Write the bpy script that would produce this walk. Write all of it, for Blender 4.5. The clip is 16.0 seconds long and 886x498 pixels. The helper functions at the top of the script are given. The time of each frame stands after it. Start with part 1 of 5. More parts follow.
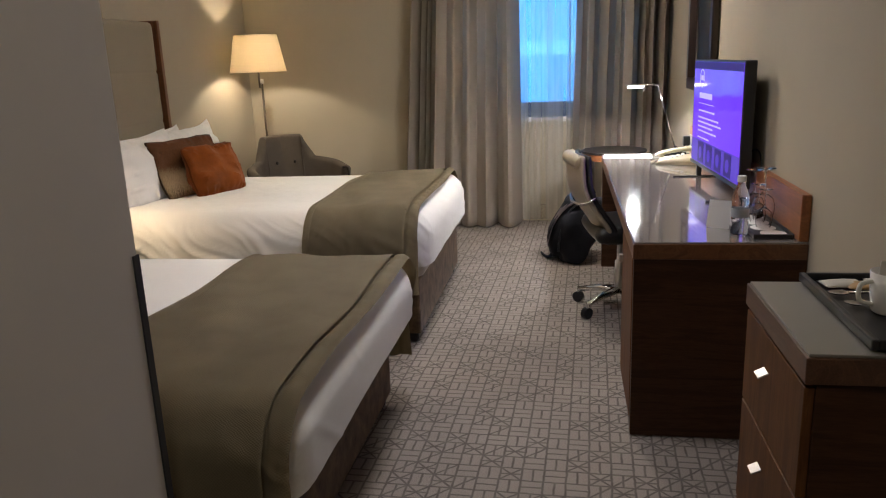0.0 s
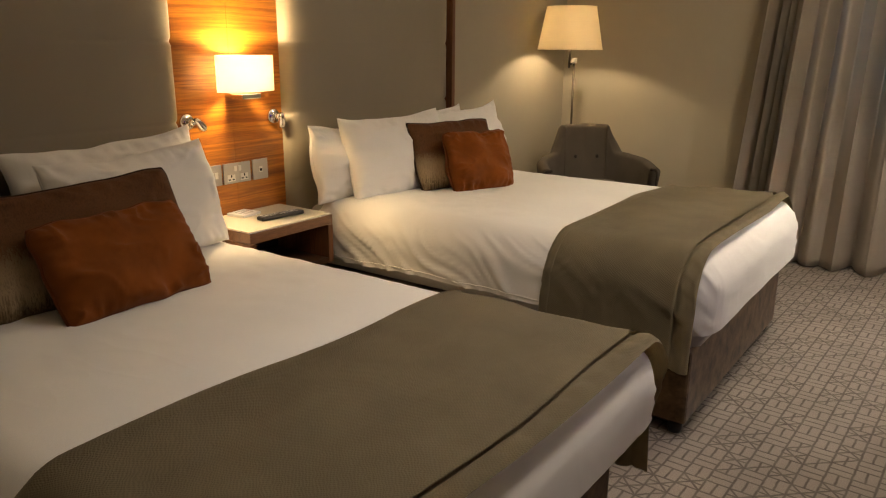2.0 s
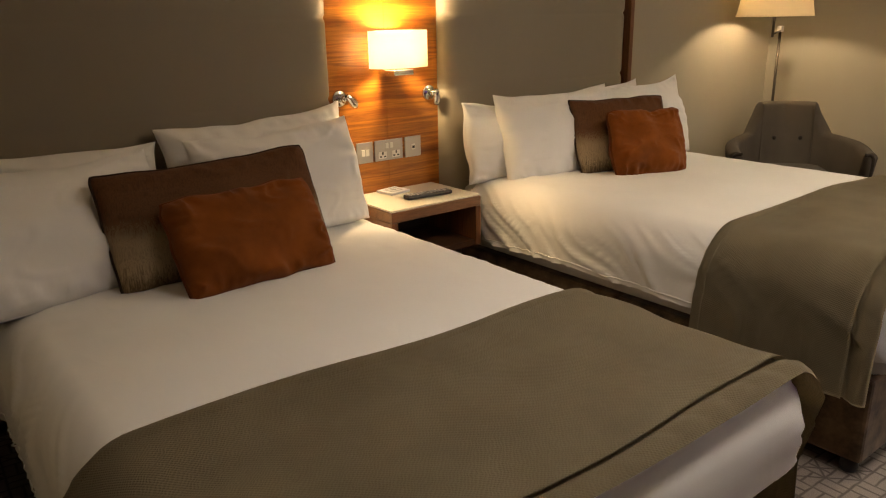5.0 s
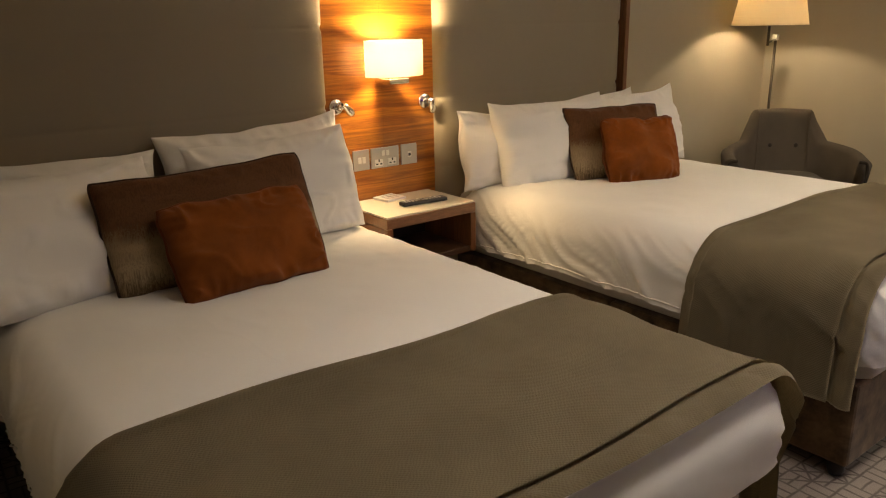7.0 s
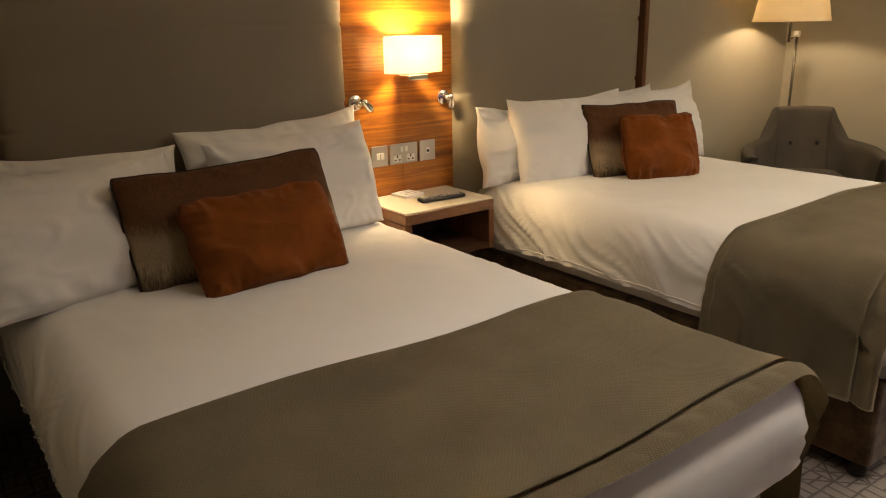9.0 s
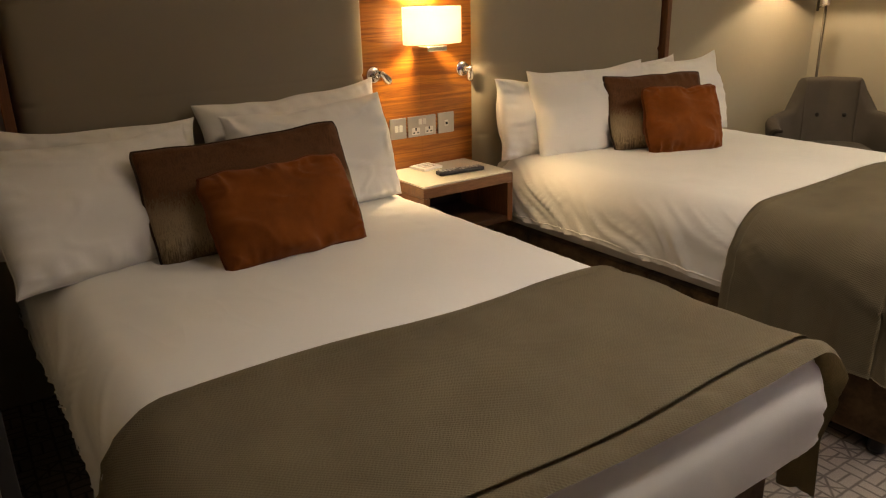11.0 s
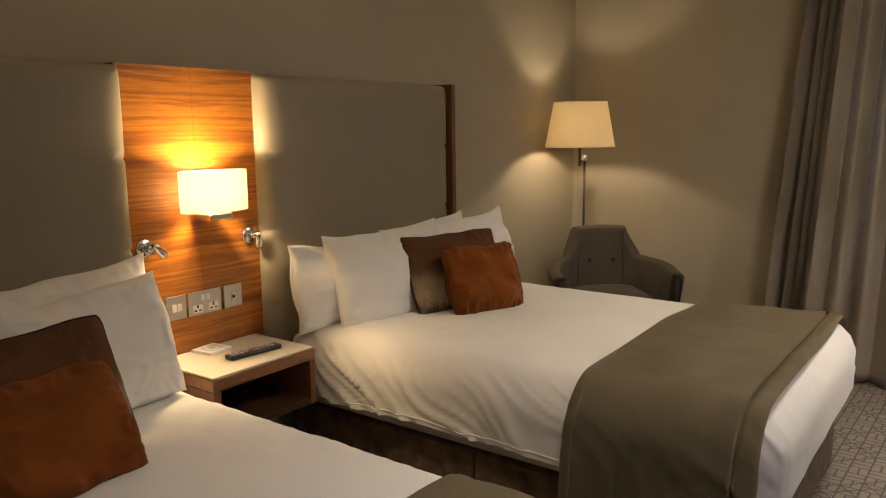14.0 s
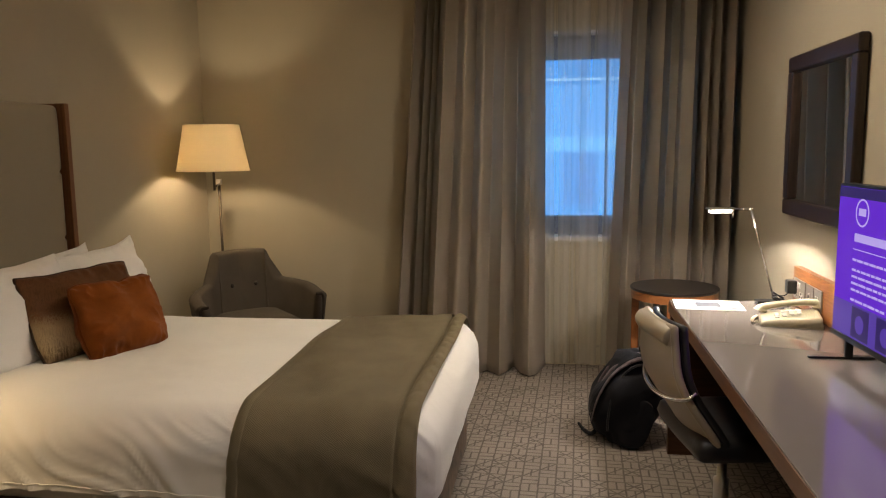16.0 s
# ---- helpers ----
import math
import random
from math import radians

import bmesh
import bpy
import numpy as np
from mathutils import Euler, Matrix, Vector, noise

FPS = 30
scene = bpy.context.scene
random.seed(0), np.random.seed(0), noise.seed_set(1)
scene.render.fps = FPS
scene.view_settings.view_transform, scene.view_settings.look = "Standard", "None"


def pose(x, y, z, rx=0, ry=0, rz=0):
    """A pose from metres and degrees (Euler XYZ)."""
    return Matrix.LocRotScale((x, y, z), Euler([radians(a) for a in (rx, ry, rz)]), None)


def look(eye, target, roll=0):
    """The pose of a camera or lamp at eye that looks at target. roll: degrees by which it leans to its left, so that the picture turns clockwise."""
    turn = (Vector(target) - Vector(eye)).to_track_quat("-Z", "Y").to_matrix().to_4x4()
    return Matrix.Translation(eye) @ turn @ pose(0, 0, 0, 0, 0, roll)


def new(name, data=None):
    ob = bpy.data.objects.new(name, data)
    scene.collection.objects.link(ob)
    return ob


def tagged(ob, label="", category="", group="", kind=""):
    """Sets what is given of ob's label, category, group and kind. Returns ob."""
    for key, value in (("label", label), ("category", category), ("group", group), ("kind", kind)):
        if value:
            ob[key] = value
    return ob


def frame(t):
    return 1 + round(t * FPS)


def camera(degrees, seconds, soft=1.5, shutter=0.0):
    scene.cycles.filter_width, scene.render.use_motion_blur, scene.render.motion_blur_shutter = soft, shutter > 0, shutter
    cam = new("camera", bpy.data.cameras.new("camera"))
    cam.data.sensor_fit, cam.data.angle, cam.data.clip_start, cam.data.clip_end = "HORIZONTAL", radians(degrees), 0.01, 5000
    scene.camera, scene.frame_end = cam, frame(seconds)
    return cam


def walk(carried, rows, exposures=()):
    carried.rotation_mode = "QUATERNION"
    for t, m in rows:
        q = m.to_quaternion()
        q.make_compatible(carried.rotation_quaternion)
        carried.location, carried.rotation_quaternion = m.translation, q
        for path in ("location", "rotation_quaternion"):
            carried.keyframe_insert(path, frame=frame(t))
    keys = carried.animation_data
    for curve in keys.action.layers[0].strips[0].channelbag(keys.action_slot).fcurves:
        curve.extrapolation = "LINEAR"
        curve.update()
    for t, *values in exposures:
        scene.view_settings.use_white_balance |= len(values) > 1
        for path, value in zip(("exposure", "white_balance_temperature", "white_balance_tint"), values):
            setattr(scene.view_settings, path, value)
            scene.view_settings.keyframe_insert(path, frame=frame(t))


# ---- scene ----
cam = camera(61.5, 16.0, soft=1.15)
PATH = [
    (0, (-0.061, 0.55, 1.405), (-0.385, 2.461, 0.911), -2.3),
    (0.5, (0.003, 0.745, 1.411), (-0.547, 2.601, 0.908), -1.3),
    (1, (-0.041, 1.007, 1.396), (-0.784, 2.794, 0.894), -0.5),
    (1.5, (-0.095, 1.281, 1.397), (-1.036, 2.97, 0.886), 0.2),
    (2, (-0.064, 1.545, 1.391), (-1.194, 3.108, 0.861), 0.3),
    (2.5, (-0.041, 1.681, 1.395), (-1.307, 3.129, 0.846), 0.3),
    (3, (-0.027, 1.735, 1.393), (-1.379, 3.093, 0.823), -0.1),
    (3.5, (-0.014, 1.746, 1.388), (-1.432, 3.025, 0.796), -0.6),
    (4, (-0.049, 1.778, 1.39), (-1.512, 3.001, 0.786), -1.0),
    (6.5, (0.06, 1.844, 1.397), (-1.455, 3.011, 0.81), -1.0),
    (7, (0.046, 1.833, 1.401), (-1.466, 3.008, 0.824), -1.1),
    (7.5, (0.043, 1.83, 1.404), (-1.459, 3.021, 0.833), -1.1),
    (8, (0.043, 1.823, 1.402), (-1.46, 3.013, 0.831), -1.0),
    (8.5, (0.038, 1.816, 1.403), (-1.478, 2.985, 0.825), -1.0),
    (9, (0.035, 1.82, 1.398), (-1.499, 2.964, 0.814), -1.1),
    (11.5, (0.033, 1.835, 1.405), (-1.51, 2.918, 0.738), -1.5),
    (12, (0.028, 1.848, 1.399), (-1.498, 2.955, 0.73), -1.5),
    (12.5, (-0.014, 1.867, 1.407), (-1.507, 3.043, 0.786), -1.4),
    (13, (-0.143, 1.855, 1.431), (-1.578, 3.147, 0.911), -1.3),
    (13.5, (-0.247, 1.851, 1.457), (-1.598, 3.272, 1.061), -1.2),
    (14, (-0.322, 1.964, 1.482), (-1.497, 3.551, 1.166), -0.7),
    (14.5, (-0.378, 2.079, 1.473), (-1.289, 3.841, 1.214), -0.8),
    (15, (-0.468, 2.095, 1.483), (-1.093, 3.979, 1.236), -0.5),
    (15.5, (-0.483, 2.039, 1.504), (-0.892, 3.98, 1.251), -0.4),
    (16, (-0.375, 1.946, 1.488), (-0.668, 3.906, 1.219), -0.7),
]
walk(cam, [(t, look(eye, target, roll)) for t, eye, target, roll in PATH],
     [(0, 0.6, 5700, 10), (1, 0.56, 6500, 10), (2, 0.24, 7000, 10), (13, 0.2, 6900, 10), (13.7, 0.1, 6800, 10), (14.5, -0.24, 6500, 10), (15.5, -0.02, 6500, 10), (16, 0.04, 6800, 10)])


# ---- world and lamps ----
world = bpy.data.worlds.new("dusk")
scene.world = world
world.use_nodes = True
sky = world.node_tree.nodes.new("ShaderNodeTexSky")
sky.sky_type, sky.sun_disc = "NISHITA", False
sky.sun_elevation, sky.sun_rotation = radians(4), radians(200)
bg = world.node_tree.nodes["Background"]
bg.inputs["Strength"].default_value = 0.08
world.node_tree.links.new(sky.outputs[0], bg.inputs["Color"])

# Places of lamps out of view; the first two are added fill.
CEIL_FILL = (-0.35, 5.15)
BED_FILL = (-0.50, 3.25)
PASSAGE_LAMP = (-0.42, 0.85)
ROOM_X0, ROOM_X1, ROOM_Y0, ROOM_Y1, ROOM_H = -2.84, 0.76, -1.3, 7.0, 2.62


def lamp(name, at, watts, colour, size=0.02, kind="POINT", aim=None, spot=None, spread=180):
    data = bpy.data.lights.new(name, kind)
    data.energy, data.color = watts, colour
    if kind == "AREA":
        data.shape, data.size, data.size_y = "RECTANGLE", size[0], size[1]
        data.spread = radians(spread)
    else:
        data.shadow_soft_size = size
    if spot:
        data.spot_size, data.spot_blend = radians(spot), 0.12
    ob = new(name, data)
    ob.matrix_basis = look(at, aim) if aim else pose(*at)
    return ob


lamp("floor_lamp_bulb_light", (-2.53, 6.47, 1.474), 12.5, (1.0, 0.80, 0.55), 0.03)
lamp("wall_lamp_bulb_light", (-2.700, 3.668, 1.290), 38, (1.0, 0.73, 0.41), 0.035)
lamp("desk_lamp_bulb_light", (0.375, 5.47, 1.172), 40, (1.0, 0.92, 0.86), 0.03, "SPOT", (0.24, 5.47, 0.2), 160)
# Unseen fill that brightens the curtains and the window end.
lamp("ceiling_fill_light", (CEIL_FILL[0], CEIL_FILL[1], ROOM_H - 0.075), 27, (1.0, 0.86, 0.68), (0.42, 0.42), "AREA", (CEIL_FILL[0], CEIL_FILL[1] + 0.0001, 0.0))
# Unseen fill with a narrow spread, added to lift the beds.
lamp("bed_fill_light", (BED_FILL[0], BED_FILL[1], ROOM_H - 0.075), 6.2, (1.0, 0.93, 0.93), (0.42, 0.42), "AREA", (BED_FILL[0], BED_FILL[1] + 0.0001, 0.0), spread=115)
lamp("passage_lamp_light", (PASSAGE_LAMP[0], PASSAGE_LAMP[1], ROOM_H - 0.075), 4.2, (1.0, 0.86, 0.68), (0.3, 0.3), "AREA", (PASSAGE_LAMP[0], PASSAGE_LAMP[1] + 0.0001, 0.0))
lamp("window_sky_light", (-0.2, 7.16, 1.55), 1.0, (0.20, 0.50, 1.0), (1.15, 1.25), "AREA", (-0.2, 6.0, 1.5))

# ---- materials ----


def material(name, colour=(0.5, 0.5, 0.5), rough=0.6, metal=0.0, **more):
    m = bpy.data.materials.new(name)
    m.use_nodes = True
    b = m.node_tree.nodes["Principled BSDF"]
    b.inputs["Base Color"].default_value = (*colour, 1)
    b.inputs["Roughness"].default_value = rough
    b.inputs["Metallic"].default_value = metal
    for key, value in more.items():
        b.inputs[key.replace("_", " ")].default_value = value
    return m


def wire(m, a, b):
    m.node_tree.links.new(a, b)


def bsdf(m):
    return m.node_tree.nodes["Principled BSDF"]


def coords(m, scale=(1, 1, 1), turn=(0, 0, 0)):
    tc = m.node_tree.nodes.new("ShaderNodeTexCoord")
    mp = m.node_tree.nodes.new("ShaderNodeMapping")
    mp.inputs["Scale"].default_value = scale
    mp.inputs["Rotation"].default_value = [radians(a) for a in turn]
    wire(m, tc.outputs["Object"], mp.inputs["Vector"])
    return mp.outputs["Vector"]


def noise_node(m, vec, scale, detail=3.0, rough=0.55, distort=0.0):
    n = m.node_tree.nodes.new("ShaderNodeTexNoise")
    n.inputs["Scale"].default_value, n.inputs["Detail"].default_value = scale, detail
    n.inputs["Roughness"].default_value, n.inputs["Distortion"].default_value = rough, distort
    wire(m, vec, n.inputs["Vector"])
    return n.outputs["Fac"]


def ramp(m, fac, stops):
    r = m.node_tree.nodes.new("ShaderNodeValToRGB")
    while len(r.color_ramp.elements) < len(stops):
        r.color_ramp.elements.new(0.5)
    for e, (p, c) in zip(r.color_ramp.elements, stops):
        e.position, e.color = p, (*c, 1)
    wire(m, fac, r.inputs["Fac"])
    return r.outputs["Color"]


def maths(m, op, a, b=0.0, c=0.0):
    n = m.node_tree.nodes.new("ShaderNodeMath")
    n.operation = op
    for k, v in enumerate((a, b, c)):
        if hasattr(v, "is_linked"):
            wire(m, v, n.inputs[k])
        else:
            n.inputs[k].default_value = v
    return n.outputs[0]


def mix_colour(m, fac, a, b, blend="MIX"):
    n = m.node_tree.nodes.new("ShaderNodeMix")
    n.data_type, n.blend_type = "RGBA", blend
    for sock, v in ((n.inputs[0], fac), (n.inputs[6], a), (n.inputs[7], b)):
        if hasattr(v, "is_linked"):
            wire(m, v, sock)
        else:
            sock.default_value = v if not isinstance(v, tuple) else (*v, 1)
    return n.outputs[2]


def bump(m, height, strength=0.3, distance=0.01):
    n = m.node_tree.nodes.new("ShaderNodeBump")
    n.inputs["Strength"].default_value, n.inputs["Distance"].default_value = strength, distance
    wire(m, height, n.inputs["Height"])
    wire(m, n.outputs["Normal"], bsdf(m).inputs["Normal"])


def dim(c, f):
    return tuple(v * f for v in c)


def creases(m, scale, strength, distance, stretch=(1, 2.0, 1), turn=(0, 0, 32)):
    """Crumpled ridges in the relief, beneath the fine weave."""
    v = coords(m, stretch, turn)
    a = noise_node(m, v, scale, 1, 0.4, 0.5)
    ra = maths(m, "SUBTRACT", 1.0, maths(m, "MINIMUM", 1.0, maths(m, "MULTIPLY", maths(m, "ABSOLUTE", maths(m, "SUBTRACT", a, 0.5)), 9.0)))
    h = maths(m, "POWER", ra, 2.0)
    soft = noise_node(m, coords(m), scale * 0.8, 2)
    h = maths(m, "MULTIPLY_ADD", soft, 1.2, maths(m, "MULTIPLY", maths(m, "MULTIPLY", h, 0.5), maths(m, "POWER", soft, 2.0)))
    n = m.node_tree.nodes.new("ShaderNodeBump")
    n.inputs["Strength"].default_value, n.inputs["Distance"].default_value = strength, distance
    wire(m, h, n.inputs["Height"])
    top = [k for k in m.node_tree.nodes if k.bl_idname == "ShaderNodeBump" and k != n]
    if top:
        wire(m, n.outputs["Normal"], top[0].inputs["Normal"])
    else:
        wire(m, n.outputs["Normal"], bsdf(m).inputs["Normal"])
    return m


def cloth(name, colour, fine=900, vary=0.12, rough=0.85, relief=0.25, big=6.0, sheen=0.04, distance=0.002):
    m = material(name, colour, rough, Sheen_Weight=sheen, Specular_IOR_Level=0.12)
    v = coords(m)
    large, small = noise_node(m, v, big, 4), noise_node(m, v, fine, 2)
    c = ramp(m, large, [(0.3, dim(colour, 1 - vary)), (0.7, dim(colour, 1 + vary))])
    c2 = ramp(m, small, [(0.3, (0.82, 0.82, 0.82)), (0.7, (1, 1, 1))])
    wire(m, mix_colour(m, 1.0, c, c2, "MULTIPLY"), bsdf(m).inputs["Base Color"])
    bump(m, small, relief, distance)
    return m


def weave(name, colour, pitch, vary=0.15, relief=0.5):
    """A honeycomb cloth: small raised lozenges of the given pitch in metres, over the top and down the sides."""
    m = material(name, colour, 0.9, Sheen_Weight=0.05, Specular_IOR_Level=0.1)
    v = coords(m)
    large, fuzz = noise_node(m, v, 5, 4), noise_node(m, v, 700, 2)
    sep = m.node_tree.nodes.new("ShaderNodeSeparateXYZ")
    wire(m, v, sep.inputs[0])
    k = 2 * math.pi / pitch
    slip = maths(m, "MULTIPLY", noise_node(m, v, 38, 2), 9.0)
    a = maths(m, "SINE", maths(m, "MULTIPLY_ADD", sep.outputs[0], k, slip))
    b = maths(m, "SINE", maths(m, "MULTIPLY_ADD", maths(m, "ADD", sep.outputs[1], sep.outputs[2]), k, slip))
    h = maths(m, "MULTIPLY_ADD", maths(m, "MULTIPLY", a, b), 0.5, 0.5)
    c = ramp(m, large, [(0.3, dim(colour, 1 - vary)), (0.7, dim(colour, 1 + vary))])
    c2 = ramp(m, h, [(0.1, (0.86, 0.86, 0.86)), (0.7, (1, 1, 1))])
    c3 = ramp(m, fuzz, [(0.3, (0.86, 0.86, 0.86)), (0.7, (1, 1, 1))])
    wire(m, mix_colour(m, 1.0, mix_colour(m, 1.0, c, c2, "MULTIPLY"), c3, "MULTIPLY"), bsdf(m).inputs["Base Color"])
    bump(m, maths(m, "MULTIPLY_ADD", fuzz, 0.35, h), relief, 0.002)
    return m


def timber(name, light, dark, along="y", rough=0.35, coarse=1.0):
    m = material(name, light, rough)
    s = {"x": (0.7, 9, 9), "y": (9, 0.7, 9), "z": (9, 9, 0.7)}[along]
    v = coords(m, tuple(a * coarse for a in s))
    rings = noise_node(m, v, 1.6, 6, 0.6, 1.4)
    fibre = noise_node(m, coords(m, tuple(a * 12 for a in s)), 3.0, 3)
    c = ramp(m, rings, [(0.28, dark), (0.45, tuple((a + b) / 2 for a, b in zip(light, dark))), (0.52, light), (0.6, dim(light, 0.75)), (0.75, light)])
    c2 = ramp(m, fibre, [(0.35, (0.7, 0.7, 0.7)), (0.6, (1, 1, 1))])
    wire(m, mix_colour(m, 0.8, c, c2, "MULTIPLY"), bsdf(m).inputs["Base Color"])
    bump(m, fibre, 0.08, 0.001)
    return m


def paint(name, colour, rough=0.7, relief=0.08):
    m = material(name, colour, rough)
    v = coords(m)
    large, fine = noise_node(m, v, 1.3, 5), noise_node(m, v, 260, 3)
    wire(m, ramp(m, large, [(0.3, dim(colour, 0.95)), (0.7, dim(colour, 1.04))]), bsdf(m).inputs["Base Color"])
    bump(m, fine, relief, 0.001)
    return m


def glow(name, colour, strength):
    m = material(name, (0, 0, 0), 0.5)
    bsdf(m).inputs["Emission Color"].default_value = (*colour, 1)
    bsdf(m).inputs["Emission Strength"].default_value = strength
    return m


def carpet_material():
    """Beige loop pile with a basket lattice of thin darker lines; some cells hold a star of rays."""
    m = material("carpet", (0.3, 0.26, 0.22), 0.95, Specular_IOR_Level=0.1)
    v = coords(m, (1 / 0.076, 1 / 0.076, 1), (0, 0, 2))
    sway = noise_node(m, coords(m), 26, 2)
    sep = m.node_tree.nodes.new("ShaderNodeSeparateXYZ")
    wire(m, v, sep.inputs[0])
    x = maths(m, "ADD", sep.outputs[0], maths(m, "MULTIPLY", sway, 0.10))
    y = maths(m, "SUBTRACT", sep.outputs[1], maths(m, "MULTIPLY", sway, 0.10))
    ix, iy = maths(m, "FLOOR", x), maths(m, "FLOOR", y)
    fx, fy = maths(m, "FRACT", x), maths(m, "FRACT", y)
    cell = m.node_tree.nodes.new("ShaderNodeCombineXYZ")
    wire(m, ix, cell.inputs[0])
    wire(m, iy, cell.inputs[1])
    rnd = m.node_tree.nodes.new("ShaderNodeTexWhiteNoise")
    rnd.noise_dimensions = "2D"
    wire(m, cell.outputs[0], rnd.inputs["Vector"])
    star = maths(m, "GREATER_THAN", rnd.outputs["Value"], 0.58)
    odd = maths(m, "GREATER_THAN", maths(m, "FRACT", maths(m, "MULTIPLY", maths(m, "ADD", ix, iy), 0.5)), 0.25)
    even = maths(m, "SUBTRACT", 1.0, odd)

    def line(a, b, c, width):
        # a soft stroke along a * fx + b * fy + c = 0
        d = maths(m, "ABSOLUTE", maths(m, "ADD", maths(m, "ADD", maths(m, "MULTIPLY", fx, a), maths(m, "MULTIPLY", fy, b)), c))
        d = maths(m, "DIVIDE", d, width * math.hypot(a, b))
        return maths(m, "SUBTRACT", 1.0, maths(m, "MINIMUM", 1.0, maths(m, "MULTIPLY", d, d)))

    w = 0.072
    strokes = [line(1, 0, 0, w), line(1, 0, -1, w), line(0, 1, 0, w), line(0, 1, -1, w),
               maths(m, "MULTIPLY", line(1, 0, -0.5, w), odd), maths(m, "MULTIPLY", line(0, 1, -0.5, w), even),
               maths(m, "MULTIPLY", line(1, -1, 0, w), star), maths(m, "MULTIPLY", maths(m, "MULTIPLY", line(1, 1, -1, w), star), even)]
    total = strokes[0]
    for other in strokes[1:]:
        total = maths(m, "MAXIMUM", total, other)
    fuzz = noise_node(m, coords(m), 420, 3)
    blot = noise_node(m, coords(m), 2.2, 4)
    worn = noise_node(m, coords(m), 19, 3)
    total = maths(m, "MULTIPLY", total, maths(m, "MULTIPLY", maths(m, "MULTIPLY_ADD", fuzz, 0.8, 0.5), maths(m, "MULTIPLY_ADD", worn, 0.9, 0.5)))
    base = ramp(m, fuzz, [(0.3, (0.21, 0.18, 0.155)), (0.7, (0.34, 0.295, 0.255))])
    base = mix_colour(m, 1.0, base, ramp(m, blot, [(0.3, (0.86, 0.86, 0.86)), (0.7, (1.08, 1.08, 1.08))]), "MULTIPLY")
    wire(m, mix_colour(m, total, base, (0.10, 0.084, 0.072)), bsdf(m).inputs["Base Color"])
    bump(m, maths(m, "SUBTRACT", fuzz, maths(m, "MULTIPLY", total, 0.5)), 0.6, 0.004)
    return m


def ombre_material():
    """Brown cushion cloth that fades to streaked beige towards its lower half, in the cushion's own height."""
    m = material("ombre_cushion_cloth", (0.1, 0.06, 0.04), 0.75, Sheen_Weight=0.02, Specular_IOR_Level=0.1)
    tc = m.node_tree.nodes.new("ShaderNodeTexCoord")
    sep = m.node_tree.nodes.new("ShaderNodeSeparateXYZ")
    wire(m, tc.outputs["Generated"], sep.inputs[0])
    streak = noise_node(m, coords(m, (90, 90, 3)), 2.6, 4, 0.7)
    h = maths(m, "ADD", sep.outputs[2], maths(m, "MULTIPLY_ADD", streak, 0.44, -0.22))
    c = ramp(m, h, [(0.08, (0.13, 0.088, 0.046)), (0.26, (0.34, 0.26, 0.16)), (0.46, (0.30, 0.225, 0.135)), (0.60, (0.115, 0.054, 0.025)), (1.0, (0.11, 0.047, 0.020))])
    fleck = ramp(m, streak, [(0.38, (0.70, 0.70, 0.70)), (0.55, (1, 1, 1))])
    c = mix_colour(m, 1.0, c, fleck, "MULTIPLY")
    wire(m, c, bsdf(m).inputs["Base Color"])
    bump(m, noise_node(m, coords(m), 700, 2), 0.3, 0.002)
    return m


M_WALL = paint("wall_paint", (0.394, 0.345, 0.256))
M_WALL2 = paint("hall_wall_paint", (0.56, 0.525, 0.48))
M_CEIL = paint("ceiling_paint", (0.75, 0.72, 0.66))
M_CARPET = carpet_material()
M_SHEET = cloth("white_linen", (0.86, 0.84, 0.79), 1100, 0.03, 0.8, 0.15, 3.0, 0.03)
M_PILLOW = cloth("white_pillow_cotton", (0.82, 0.80, 0.77), 1100, 0.03, 0.8, 0.15, 4.0, 0.03)
M_RUNNER = weave("taupe_runner_weave", (0.325, 0.268, 0.168), 0.0085, 0.12, 0.45)
M_BASE = cloth("brown_velour", (0.13, 0.082, 0.045), 60, 0.6, 0.7, 0.3, 14.0, 0.15)
M_MATT = cloth("mattress_side", (0.60, 0.57, 0.51), 500, 0.06)
M_RUST = cloth("rust_suede", (0.195, 0.054, 0.008), 500, 0.24, 0.85, 0.3, 9.0, 0.06)
M_RUSTPIPE = cloth("rust_piping", (0.13, 0.034, 0.007), 500, 0.1)
M_OMBRE = ombre_material()
M_BROWNPIPE = cloth("dark_brown_piping", (0.04, 0.024, 0.015), 500, 0.1)
M_PAD = paint("beige_leatherette", (0.245, 0.208, 0.148), 0.5, 0.25)
M_WALNUTZ = timber("walnut_upright", (0.20, 0.08, 0.03), (0.09, 0.03, 0.012), "z", 0.35)
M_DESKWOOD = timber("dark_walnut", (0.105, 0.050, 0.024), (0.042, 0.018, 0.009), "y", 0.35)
# Walnut for end faces, grained along x, with their shade put into the colour.
M_DESKWOOD_SHADE = timber("dark_walnut_shaded", (0.068, 0.030, 0.014), (0.027, 0.012, 0.006), "x", 0.5)
bsdf(M_DESKWOOD_SHADE).inputs["Specular IOR Level"].default_value = 0.2
M_DRAWER = timber("walnut_drawer", (0.155, 0.064, 0.018), (0.078, 0.029, 0.009), "z", 0.5)
bsdf(M_DRAWER).inputs["Specular IOR Level"].default_value = 0.2
M_REDWOOD = timber("cherry_wood", (0.36, 0.135, 0.045), (0.18, 0.06, 0.02), "y", 0.35)
# Near-black for boards in recesses: their shade is put into the colour.
M_RECESS_SHADE = material("recess_shade", (0.02, 0.013, 0.009), 0.6)
M_GLASSTOP = material("back_painted_glass", (0.22, 0.195, 0.175), 0.09, Coat_Weight=0.5, Coat_Roughness=0.03)
